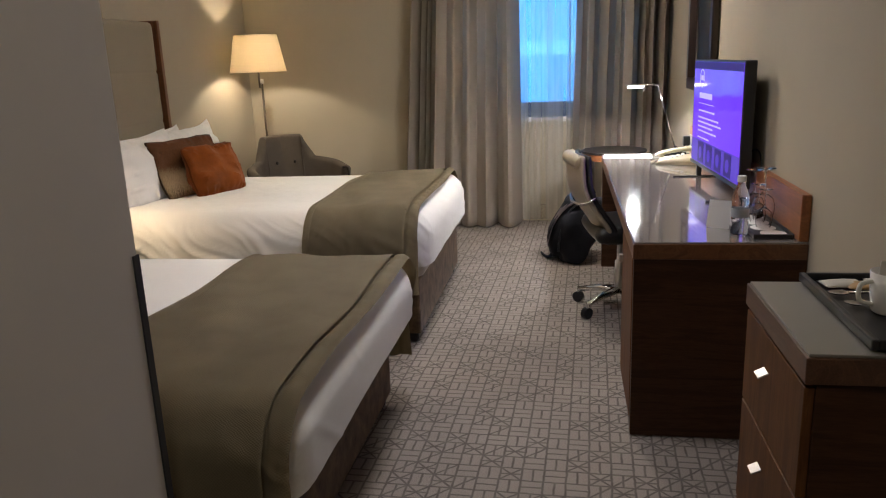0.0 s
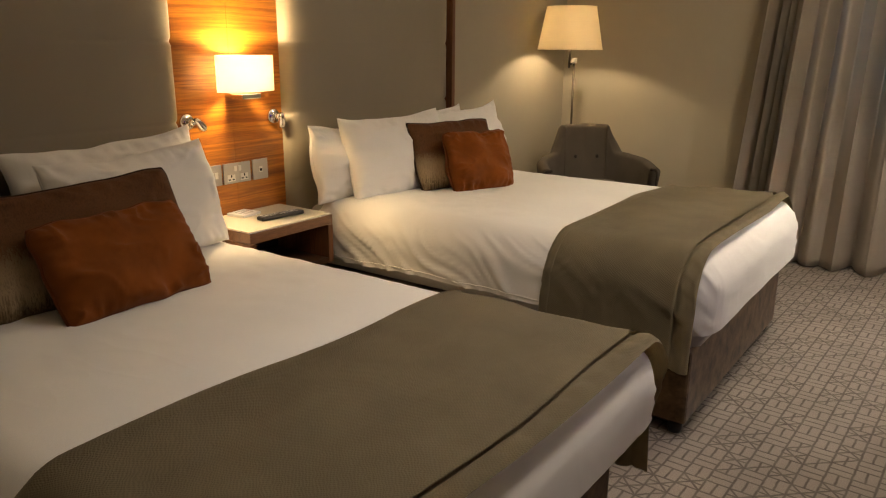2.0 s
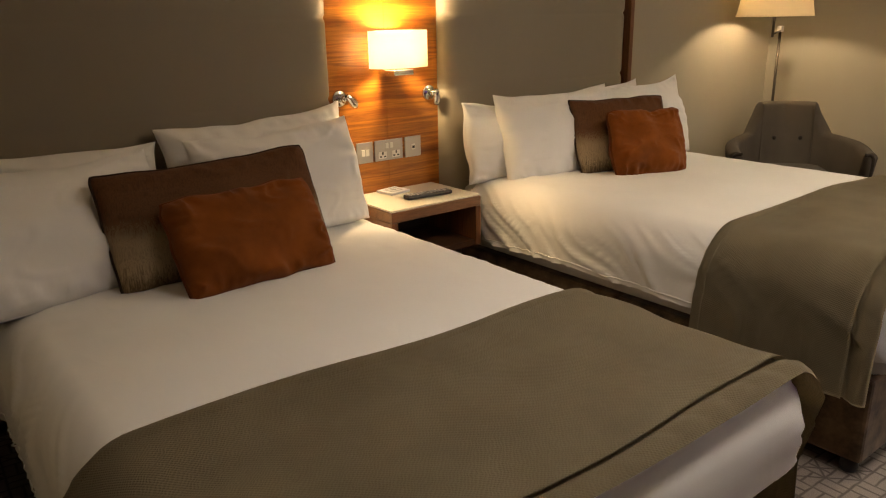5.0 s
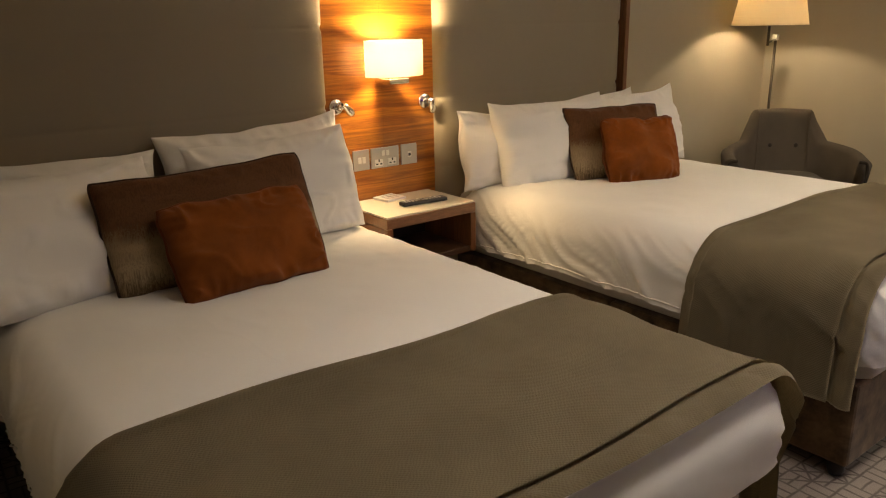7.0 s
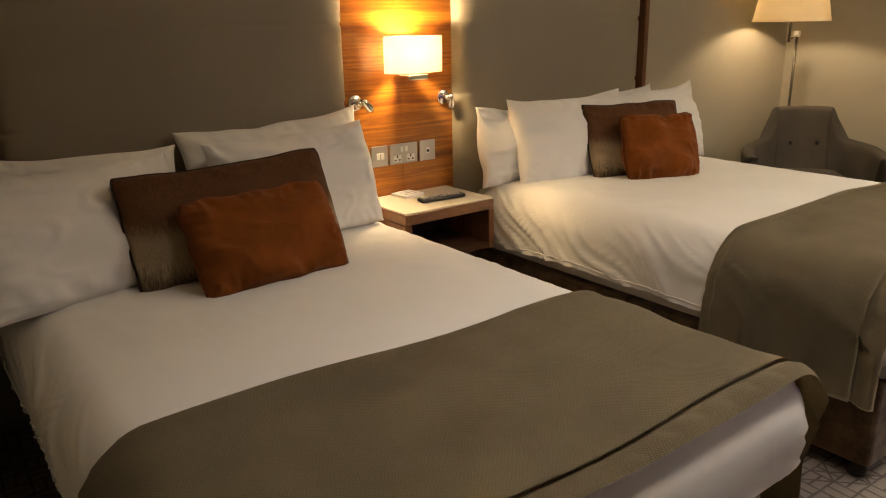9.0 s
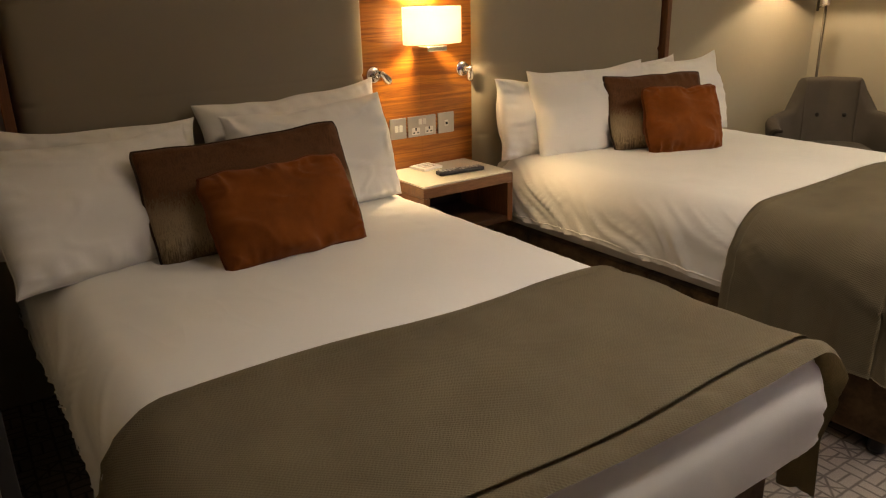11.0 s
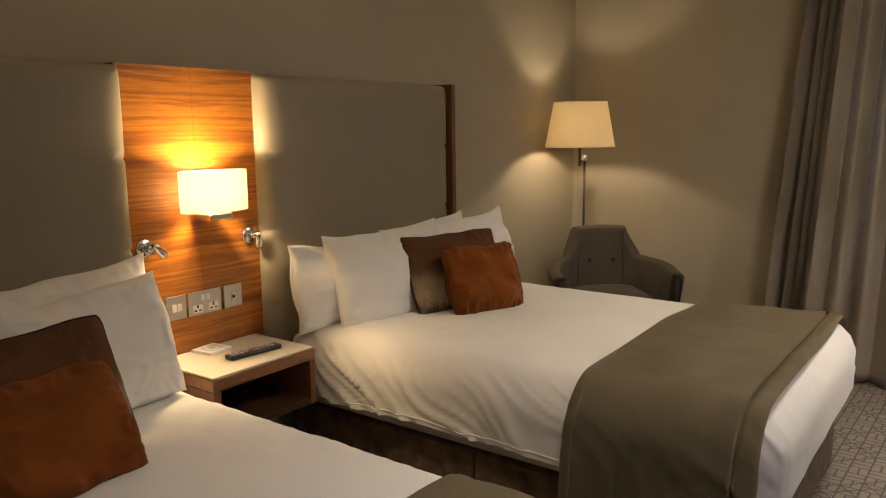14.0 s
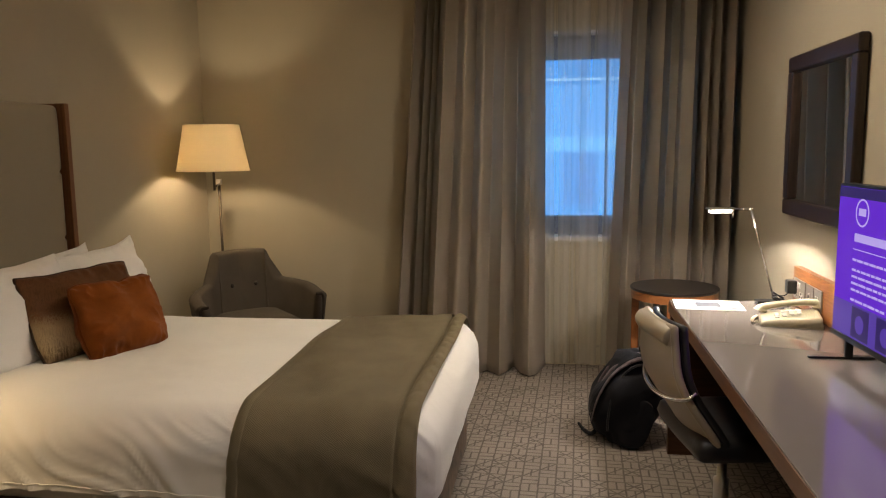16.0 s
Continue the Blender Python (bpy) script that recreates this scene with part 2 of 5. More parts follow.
M_CABTOP = material("matt_glass_top", (0.20, 0.19, 0.165), 0.28)
M_NSTOP = material("cream_glass_top", (0.74, 0.69, 0.56), 0.12)
M_CHROME = material("chrome", (0.75, 0.74, 0.72), 0.13, 1.0)
M_STEEL = material("brushed_steel", (0.52, 0.49, 0.44), 0.38, 0.9)
M_WHITEPL = material("white_plastic", (0.74, 0.72, 0.66), 0.4)
M_BLACKPL = material("black_plastic", (0.012, 0.012, 0.013), 0.35)
M_BLACKMAT = cloth("black_fabric", (0.012, 0.012, 0.015), 400, 0.2, 0.85, 0.4)
M_GREYFAB = cloth("grey_strap", (0.20, 0.155, 0.165), 300, 0.4, 0.8, 0.4, 40)
M_ARMCHAIR = cloth("grey_brown_upholstery", (0.105, 0.087, 0.066), 380, 0.08, 0.9, 0.5)
M_ARMDARK = cloth("dark_chair_piping", (0.035, 0.028, 0.022), 380, 0.08)
M_CURTAIN = cloth("taupe_curtain", (0.56, 0.48, 0.385), 500, 0.06, 0.62, 0.25, 2.0, 0.12)
M_BEIGELEATHER = paint("beige_leather", (0.33, 0.275, 0.195), 0.4, 0.15)
M_BLACKLEATHER = paint("black_leather", (0.014, 0.013, 0.013), 0.35, 0.2)
M_IVORY = material("ivory_plastic", (0.60, 0.55, 0.40), 0.35)
M_PAPER = material("white_paper", (0.80, 0.79, 0.77), 0.6)
M_INK = material("grey_ink", (0.05, 0.05, 0.065), 0.6)
M_PALEINK = material("pale_print", (0.42, 0.42, 0.42), 0.6)
M_TABLETOP = paint("black_stained_top", (0.020, 0.016, 0.014), 0.32, 0.1)
M_FRAME = timber("dark_mirror_frame", (0.035, 0.018, 0.012), (0.015, 0.008, 0.006), "z", 0.35)
M_MIRROR = material("mirror_glass", (0.86, 0.86, 0.86), 0.015, 1.0)
M_GLASS = material("clear_glass", (1, 1, 1), 0.01, Transmission_Weight=1.0, IOR=1.18)
M_WATER = material("water_in_bottle", (0.97, 0.98, 1.0), 0.02, Transmission_Weight=1.0, IOR=1.25)
M_PANE = material("window_pane", (1, 1, 1), 0.0, Transmission_Weight=1.0, IOR=1.02)
M_UPVC = material("window_frame_paint", (0.10, 0.115, 0.16), 0.4)
M_POLE = material("dark_chrome", (0.09, 0.075, 0.06), 0.3, 0.9)
M_SATIN = material("satin_silver", (0.62, 0.60, 0.56), 0.3, 0.85)


creases(M_SHEET, 2.4, 0.26, 0.010, (1, 3.0, 1))
creases(M_PILLOW, 5.0, 0.10, 0.010, (1, 2.5, 1), (20, 0, 40))
creases(M_RUNNER, 2.6, 0.5, 0.014, (2.2, 0.6, 1), (0, 0, -18))
creases(M_RUST, 5.0, 0.35, 0.010, (1, 1.6, 1), (30, 0, 50))
creases(M_OMBRE, 4.0, 0.25, 0.008, (1, 1.6, 1), (30, 0, 20))
creases(M_BLACKMAT, 6.0, 0.5, 0.015)
creases(M_PAD, 2.5, 0.12, 0.01, (1, 1, 1))


def translucent(name, colour, through_part, clear=0.0, emit=0.0, emit_colour=(1, 1, 1)):
    """A thin cloth: reflects, lets light glow through, and is partly clear between its threads."""
    m = bpy.data.materials.new(name)
    m.use_nodes = True
    n = m.node_tree.nodes
    n.remove(n["Principled BSDF"])
    out = n["Material Output"]
    d, t, c = n.new("ShaderNodeBsdfDiffuse"), n.new("ShaderNodeBsdfTranslucent"), n.new("ShaderNodeBsdfTransparent")
    fine = noise_node(m, coords(m), 350, 2)
    col = ramp(m, fine, [(0.3, dim(colour, 0.97)), (0.7, colour)])
    wire(m, col, d.inputs["Color"])
    wire(m, col, t.inputs["Color"])
    a, b = n.new("ShaderNodeMixShader"), n.new("ShaderNodeMixShader")
    a.inputs[0].default_value, b.inputs[0].default_value = through_part, clear
    wire(m, d.outputs[0], a.inputs[1])
    wire(m, t.outputs[0], a.inputs[2])
    wire(m, a.outputs[0], b.inputs[1])
    wire(m, c.outputs[0], b.inputs[2])
    last = b.outputs[0]
    if emit:
        e, s = n.new("ShaderNodeEmission"), n.new("ShaderNodeAddShader")
        e.inputs["Color"].default_value, e.inputs["Strength"].default_value = (*emit_colour, 1), emit
        wire(m, last, s.inputs[0])
        wire(m, e.outputs[0], s.inputs[1])
        last = s.outputs[0]
    wire(m, last, out.inputs["Surface"])
    return m


M_SHEER = translucent("sheer_voile", (0.70, 0.65, 0.58), 0.4, 0.62)
# gathers: the voile lies double in narrow upright bands
gather = noise_node(M_SHEER, coords(M_SHEER, (16, 0.2, 0.22)), 1.0, 2, 0.5)
blend = [k for k in M_SHEER.node_tree.nodes if k.bl_idname == "ShaderNodeMixShader"][1]
wire(M_SHEER, maths(M_SHEER, "SUBTRACT", 0.98, maths(M_SHEER, "MULTIPLY", gather, 0.80)), blend.inputs[0])
M_SHADE = translucent("cream_lampshade", (0.80, 0.71, 0.53), 0.30)
M_WALLSHADE = translucent("white_lampshade", (0.95, 0.91, 0.82), 0.78)

# ---- mesh helpers ----


def thing(name, at, label, category, group="", kind=""):
    ob = new(name)
    ob.matrix_basis = pose(*at)
    ob.empty_display_size = 0.05
    return tagged(ob, label, category, group, kind)


def part(name, bm, mat, parent=None, label="", smooth=False):
    """One mesh object out of a bmesh in room coordinates, under a thing or a part."""
    me = bpy.data.meshes.new(name)
    bmesh.ops.recalc_face_normals(bm, faces=bm.faces)
    bm.to_mesh(me)
    bm.free()
    me.materials.append(mat)
    if smooth:
        me.polygons.foreach_set("use_smooth", [True] * len(me.polygons))
    ob = new(name, me)
    if parent:
        ob.parent = parent
        ob.matrix_parent_inverse = parent.matrix_basis.inverted() if parent.parent is None else Matrix()
    if label:
        ob["label"] = label
    return ob


def box(x0, x1, y0, y1, z0, z1, bevel=0.003, m=None, seg=2, bm=None):
    bm2 = bmesh.new()
    bmesh.ops.create_cube(bm2, size=1)
    bmesh.ops.scale(bm2, vec=(x1 - x0, y1 - y0, z1 - z0), verts=bm2.verts)
    bmesh.ops.translate(bm2, vec=((x0 + x1) / 2, (y0 + y1) / 2, (z0 + z1) / 2), verts=bm2.verts)
    if bevel:
        bmesh.ops.bevel(bm2, geom=bm2.edges[:], offset=bevel, segments=seg, affect="EDGES", profile=0.5)
    if m is not None:
        bm2.transform(m)
    if bm is None:
        return bm2
    tmp = bpy.data.meshes.new("t")
    bm2.to_mesh(tmp)
    bm2.free()
    bm.from_mesh(tmp)
    bpy.data.meshes.remove(tmp)
    return bm


def grid_mesh(fn, nu, nv, wrap_u=False, wrap_v=False, bm=None):
    """A sheet of quads: fn(u, v) gives a place, u and v run from 0 to 1."""
    bm = bm or bmesh.new()
    cu, cv = nu if wrap_u else nu + 1, nv if wrap_v else nv + 1
    vs = [[bm.verts.new(fn(i / nu, j / nv)) for j in range(cv)] for i in range(cu)]
    for i in range(nu):
        for j in range(nv):
            a, b = (i + 1) % cu, (j + 1) % cv
            bm.faces.new((vs[i][j], vs[a][j], vs[a][b], vs[i][b]))
    return bm


def turned(profile, at, n=32, m=None, bm=None, squash=(1, 1)):
    """A solid of revolution about z: profile of (radius, z); ends at radius 0 are closed."""
    bm2 = bmesh.new()
    rings = []
    for r, z in profile:
        if r < 1e-6:
            rings.append([bm2.verts.new((0, 0, z))])
        else:
            rings.append([bm2.verts.new((r * squash[0] * math.cos(2 * math.pi * k / n), r * squash[1] * math.sin(2 * math.pi * k / n), z)) for k in range(n)])
    for a, b in zip(rings, rings[1:]):
        for k in range(n):
            q = [a[k % len(a)], a[(k + 1) % len(a)], b[(k + 1) % len(b)], b[k % len(b)]]
            q = list(dict.fromkeys(q))
            if len(q) > 2:
                bm2.faces.new(q)
    if m is not None:
        bm2.transform(m)
    bmesh.ops.translate(bm2, vec=at, verts=bm2.verts)
    if bm is None:
        return bm2
    tmp = bpy.data.meshes.new("t")
    bm2.to_mesh(tmp)
    bm2.free()
    bm.from_mesh(tmp)
    bpy.data.meshes.remove(tmp)
    return bm


def tube(points, radius, n=10, closed=False, bm=None):
    """A round tube along points, with capped ends."""
    bm = bm or bmesh.new()
    pts = [Vector(p) for p in points]
    rings, up = [], None
    for i, p in enumerate(pts):
        a = pts[i - 1] if i or closed else p
        b = pts[(i + 1) % len(pts)] if i + 1 < len(pts) or closed else p
        d = (b - a).normalized()
        if up is None:
            up = d.orthogonal().normalized()
        up = (up - d * up.dot(d)).normalized()
        side = d.cross(up)
        r = radius(i / max(1, len(pts) - 1)) if callable(radius) else radius
        rings.append([bm.verts.new(p + r * (math.cos(2 * math.pi * k / n) * up + math.sin(2 * math.pi * k / n) * side)) for k in range(n)])
    pairs = list(zip(rings, rings[1:])) + ([(rings[-1], rings[0])] if closed else [])
    for a, b in pairs:
        for k in range(n):
            bm.faces.new((a[k], a[(k + 1) % n], b[(k + 1) % n], b[k]))
    if not closed:
        bm.faces.new(rings[0][::-1])
        bm.faces.new(rings[-1])
    return bm


def smooth_path(points, steps=6):
    """A Catmull-Rom curve through the points."""
    p = [Vector(q) for q in points]
    p = [2 * p[0] - p[1]] + p + [2 * p[-1] - p[-2]]
    out = []
    for a, b, c, d in zip(p, p[1:], p[2:], p[3:]):
        for k in range(steps):
            t = k / steps
            out.append(0.5 * (2 * b + (c - a) * t + (2 * a - 5 * b + 4 * c - d) * t * t + (3 * b - a - 3 * c + d) * t**3))
    return out + [p[-2]]


def fold(x, y, z, scale, seed=0.0):
    return noise.noise(Vector((x * scale + seed, y * scale + 3.1 * seed, z * scale)))


# ---- structure ----


def slab(name, x0, x1, y0, y1, z0, z1, mat, label):
    return tagged(part(name, box(x0, x1, y0, y1, z0, z1, 0), mat), label, name.split("_")[0], kind="structure")


X0, X1, Y0, Y1, H = ROOM_X0, ROOM_X1, ROOM_Y0, ROOM_Y1, ROOM_H
T = 0.15
slab("floor", X0 - T, X1 + T, Y0 - T, Y1 + 0.3, -0.12, 0.0, M_CARPET, "beige hotel carpet with a woven angular lattice pattern")
slab("ceiling", X0 - T, X1 + T, Y0 - T, Y1 + 0.3, H, H + 0.12, M_CEIL, "plain white painted ceiling")
slab("wall_west", X0 - T, X0, Y0 - T, Y1 + 0.3, 0, H, M_WALL, "greige painted wall behind the beds")
slab("wall_east", X1, X1 + T, Y0 - T, Y1 + 0.3, 0, H, M_WALL, "greige painted wall behind the desk")
slab("wall_south", X0, X1, Y0 - T, Y0, 0, H, M_WALL2, "plain painted wall at the end of the entrance passage")
HALL_X, HALL_Y = -0.885, 1.838
slab("wall_passage", HALL_X - 0.1, HALL_X, Y0, HALL_Y, 0, H, M_WALL2, "grey painted wall of the entrance passage")
slab("wall_bathroom", X0, HALL_X - 0.1, HALL_Y - 0.1, HALL_Y, 0, H, M_WALL, "greige painted bathroom wall beside the bed")

WX0, WX1, WZ0, WZ1 = -0.80, 0.42, 0.885, 2.235


def window_wall():
    bm = bmesh.new()
    for x0, x1, z0, z1 in ((X0, WX0, 0, H), (WX1, X1, 0, H), (WX0, WX1, 0, WZ0), (WX0, WX1, WZ1, H)):
        box(x0, x1, Y1, Y1 + 0.3, z0, z1, 0, bm=bm)
    return tagged(part("wall_north", bm, M_WALL), "greige painted wall with the window opening", "wall", kind="structure")


window_wall()


# Fixtures for unseen ceiling lamps; the window and bed ones are added fill.
def unseen_ceiling_lamp(at, label):
    c = thing("unseen_ceiling_lamp", (*at, H - 0.07), label, "ceiling lamp", "flush ceiling lamps")
    part("rim", turned([(0.30, -0.07), (0.325, -0.07), (0.325, 0.0), (0.30, 0.0), (0.30, -0.07)], (*at, H - 0.001), 48), M_SATIN, c)
    part("diffuser", turned([(0, -0.02), (0.298, -0.02), (0.298, -0.012), (0, -0.012)], (*at, H - 0.001), 48), glow("opal_diffuser", (1.0, 0.82, 0.56), 1.0), c, "opal glass diffuser")


unseen_ceiling_lamp(CEIL_FILL, "unseen fill lamp on the ceiling, round with a satin rim, near the window")
unseen_ceiling_lamp(BED_FILL, "unseen fill lamp on the ceiling, round with a satin rim, above the beds")
unseen_ceiling_lamp(PASSAGE_LAMP, "round flush ceiling lamp with a satin rim, in the passage")


def window():
    w = thing("window_1", (WX0, Y1 + 0.12, WZ0), "dark grey framed window with a view of a facade at dusk", "window", kind="structure")
    bm = bmesh.new()
    y0, y1, f = Y1 + 0.12, Y1 + 0.18, 0.05
    for b in ((WX0, WX0 + f, WZ0, WZ1), (WX1 - f, WX1, WZ0, WZ1), (WX0 + f, WX1 - f, WZ1 - 0.17, WZ1), (WX0 + f, WX1 - f, WZ0, WZ0 + 0.13)):
        box(b[0], b[1], y0, y1, b[2], b[3], 0.004, bm=bm)
    part("window_frame", bm, M_UPVC, w)
    part("mullion", box(-0.032, -0.018, y0 + 0.01, y1 - 0.01, WZ0 + 0.131, WZ1 - 0.171, 0.002), material("pale_mullion", (0.45, 0.5, 0.6), 0.4), w)
    part("window_sill", box(WX0 - 0.03, WX1 + 0.03, Y1 - 0.03, Y1 + 0.115, WZ0 - 0.028, WZ0 + 0.004, 0.004), material("sill_paint", (0.7, 0.7, 0.7), 0.35), w)
    part("window_head", box(WX0, WX1, Y1 - 0.004, Y1 + 0.115, WZ1 - 0.020, WZ1 - 0.001, 0.003), material("head_paint", (0.7, 0.7, 0.7), 0.35), w)
    pane = part("pane", box(WX0 + f - 0.005, WX1 - f + 0.005, y0 + 0.025, y0 + 0.031, WZ0 + 0.12, WZ1 - 0.16, 0), M_PANE, w)
    pane.visible_shadow = False
    return w


window()


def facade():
    """The building across the street; its blue dusk light is put in as emission."""
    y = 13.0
    b = thing("facade_opposite", (0, y, -6), "blue dusk facade of the building across the street, lit by its own emission", "building", kind="structure")
    # Wall, ledges, rails and windows all glow in place of daylight.
    wall = part("wall", box(-9, 9, y, y + 0.3, -6, 12, 0), glow("self_lit_facade", (0.075, 0.36, 0.95), 1.2), b)
    band = glow("self_lit_ledge", (0.14, 0.52, 1.1), 1.2)
    dark = glow("self_lit_windows", (0.055, 0.27, 0.78), 1.2)
    trim = glow("self_lit_rail", (0.32, 0.66, 1.15), 1.2)
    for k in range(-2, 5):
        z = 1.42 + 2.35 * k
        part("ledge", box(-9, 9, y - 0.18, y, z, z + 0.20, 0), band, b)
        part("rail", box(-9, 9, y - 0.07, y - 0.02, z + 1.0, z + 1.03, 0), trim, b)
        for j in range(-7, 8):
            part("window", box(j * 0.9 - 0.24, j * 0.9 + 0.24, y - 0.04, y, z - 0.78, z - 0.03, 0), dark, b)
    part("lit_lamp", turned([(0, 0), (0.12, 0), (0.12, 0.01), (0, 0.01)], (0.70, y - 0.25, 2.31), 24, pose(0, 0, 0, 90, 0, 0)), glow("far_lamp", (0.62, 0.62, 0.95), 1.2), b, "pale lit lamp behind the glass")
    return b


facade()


def corner_guard():
    bm = box(HALL_X, HALL_X + 0.004, HALL_Y - 0.016, HALL_Y + 0.004, 0, 1.06, 0.001)
    box(HALL_X - 0.05, HALL_X, HALL_Y, HALL_Y + 0.004, 0, 1.06, 0.001, bm=bm)
    tagged(part("corner_guard", bm, material("dark_guard", (0.03, 0.03, 0.032), 0.45)), "dark plastic corner guard on the passage wall", "trim", kind="structure")


corner_guard()

# ---- curtains ----


def curtain(name, x0, x1, y, z0, z1, grooves, depth, mat, label, seed, lean0=0.0, lean1=0.0, n=320, fine=0.006, pinched=0.016):
    """A hanging cloth: rounded folds between grooves (place from 0 to 1 across, how deep), opening a little towards the floor."""
    span = x1 - x0

    def place(u, v):
        z = z0 + (z1 - z0) * v
        a, b = x0 + lean0 * (1 - v), x1 + lean1 * (1 - v)
        w = min(0.9999, max(0.0, u + 0.012 * (1 - v) * fold(u * 6, v * 1.5, 0, 1.0, seed) * math.sin(math.pi * u)))
        k = max(i for i, g in enumerate(grooves[:-1]) if g[0] <= w)
        (g0, d0), (g1, d1) = grooves[k], grooves[k + 1]
        f = (w - g0) / (g1 - g0)
        wide = min(1.0, (g1 - g0) * span / 0.13)
        cut = min(1.0, d0 * math.exp(-(((w - g0) * span / pinched) ** 1.6)) + d1 * math.exp(-(((g1 - w) * span / pinched) ** 1.6)))
        bulge = depth * (1 - cut) * (0.80 + 0.30 * (1 - v)) + 0.5 * depth * wide * math.sin(math.pi * f)
        soft = 0.16 * depth * fold(u * 9, v * 0.7, 2, 1.0, seed + 5) + fine * (fold(u * 22, v * 0.9, 0, 1.0, seed) + 0.4 * fold(u * 50, v * 1.6, 3, 1.0, seed))
        xx = a + (b - a) * u + 0.028 * math.sin(2 * math.pi * f) * wide * max(d0, d1)
        return (xx, min(y, y - bulge + soft * (1 - cut)), z + 0.004 * fold(u * 9, 0, 0, 1.0, seed))

    c = thing(name, ((x0 + x1) / 2, y, z0), label, "curtain")
    bm = grid_mesh(place, n, 48)
    if mat != M_SHEER:
        bmesh.ops.solidify(bm, geom=bm.faces[:], thickness=0.003)
    cl = part("cloth", bm, mat, c, smooth=True)
    bm = grid_mesh(lambda u, v: Vector(place(u, 0.050 + 0.003 * v)) + Vector((0, -0.0045, 0)), n, 1)
    part("hem_stitch", bm, mat, cl, smooth=True)
    return c


curtain("curtain", -1.275, -0.435, 6.905, 0.012, 2.56, [(0, 1), (0.10, 1), (0.155, 1), (0.20, 1), (0.36, 0.18), (0.50, 0.30), (0.63, 0.15), (0.80, 0.85), (1, 1)], 0.15, M_CURTAIN, "heavy taupe curtain hanging in deep folds to the floor", 3, -0.19, 0.01)
curtain("curtain", 0.05, 0.745, 6.905, 0.012, 2.56, [(0, 1), (0.13, 0.35), (0.25, 0.85), (0.43, 0.6), (0.52, 0.25), (0.68, 1), (0.78, 0.5), (0.86, 1), (1, 1)], 0.15, M_CURTAIN, "heavy taupe curtain hanging in deep folds against the wall", 8, -0.075, 0.0)
curtain("sheer_curtain", -0.60, 0.22, 6.962, 0.02, 2.54, [(k / 13 + 0.022 * math.sin(5.0 * k) * (0 < k < 13), 0.5 + 0.4 * (k % 3 == 0)) for k in range(14)], 0.018, M_SHEER, "thin pale voile sheer hanging across the window", 5, fine=0.0)

# ---- headboards ----
PAD_X, PANEL_X = -2.702, -2.765


def headboard(y0, y1, trim_low, label):
    h = thing("headboard", (X0, (y0 + y1) / 2, 0), label, "headboard", "padded headboards behind the beds")
    zs = [0.36, 0.757, 1.078, 1.397, 1.716]
    ya, yb = (y0 + 0.035, y1) if trim_low else (y0, y1 - 0.035)

    def pad(u, v):
        a, b = 2 * u - 1, 2 * v - 1
        z = zs[0] + (zs[-1] - zs[0]) * v
        notch = min(abs(z - q) for q in zs[1:-1])
        edge = max(0.0, (abs(a) - 0.90) / 0.10)
        swell = (1 - abs(a) ** 22) ** 0.5 * (1 - abs(b) ** 60) ** 0.5 * (1 - 0.30 * edge * math.exp(-((notch / 0.010) ** 2)))
        x = X0 + 0.06 + (PAD_X - X0 - 0.06) * swell - 0.0012 * math.exp(-((notch / 0.006) ** 2))
        return (x + 0.004 * fold(0, u * 5, v * 4, 1, ya), ya + (yb - ya) * u, z)
    bm = grid_mesh(pad, 90, 200)
    box(X0 + 0.002, X0 + 0.062, ya + 0.001, yb - 0.001, zs[0], zs[-1], 0, bm=bm)
    part("pad", bm, M_PAD, h, smooth=True)
    t0, t1 = (y0, y0 + 0.033) if trim_low else (y1 - 0.033, y1)
    part("edge_trim", box(X0 + 0.002, PAD_X + 0.004, t0, t1, 0.36, 1.722, 0.003), M_WALNUTZ, h, "dark walnut edge strip")
    return h


headboard(3.972, 5.302, False, "beige padded leatherette headboard with a walnut edge strip")
headboard(2.06, 3.402, True, "beige padded leatherette headboard with stitched seams")


def bookmatched():
    """Walnut veneer whose grain is mirrored about the panel's middle."""
    m = material("bookmatched_walnut", (0.36, 0.135, 0.036), 0.28)
    tcn = m.node_tree.nodes.new("ShaderNodeTexCoord")
    sp, co = m.node_tree.nodes.new("ShaderNodeSeparateXYZ"), m.node_tree.nodes.new("ShaderNodeCombineXYZ")
    wire(m, tcn.outputs["Object"], sp.inputs[0])
    wire(m, maths(m, "ABSOLUTE", maths(m, "SUBTRACT", sp.outputs[1], 3.692)), co.inputs[1])
    wire(m, sp.outputs[2], co.inputs[2])
    mp = m.node_tree.nodes.new("ShaderNodeMapping")
    mp.inputs["Scale"].default_value = (1, 0.6, 15)
    wire(m, co.outputs[0], mp.inputs["Vector"])
    rings = noise_node(m, mp.outputs["Vector"], 1.0, 6, 0.55, 0.7)
    mp2 = m.node_tree.nodes.new("ShaderNodeMapping")
    mp2.inputs["Scale"].default_value = (1, 14, 260)
    wire(m, co.outputs[0], mp2.inputs["Vector"])
    fibre = noise_node(m, mp2.outputs["Vector"], 1.0, 3)
    c = ramp(m, rings, [(0.30, (0.14, 0.038, 0.006)), (0.42, (0.33, 0.108, 0.014)), (0.50, (0.52, 0.19, 0.024)), (0.56, (0.29, 0.092, 0.013)), (0.66, (0.54, 0.21, 0.03))])
    c2 = ramp(m, fibre, [(0.35, (0.72, 0.72, 0.72)), (0.6, (1, 1, 1))])
    wire(m, mix_colour(m, 0.8, c, c2, "MULTIPLY"), bsdf(m).inputs["Base Color"])
    return m


M_BOOK = bookmatched()
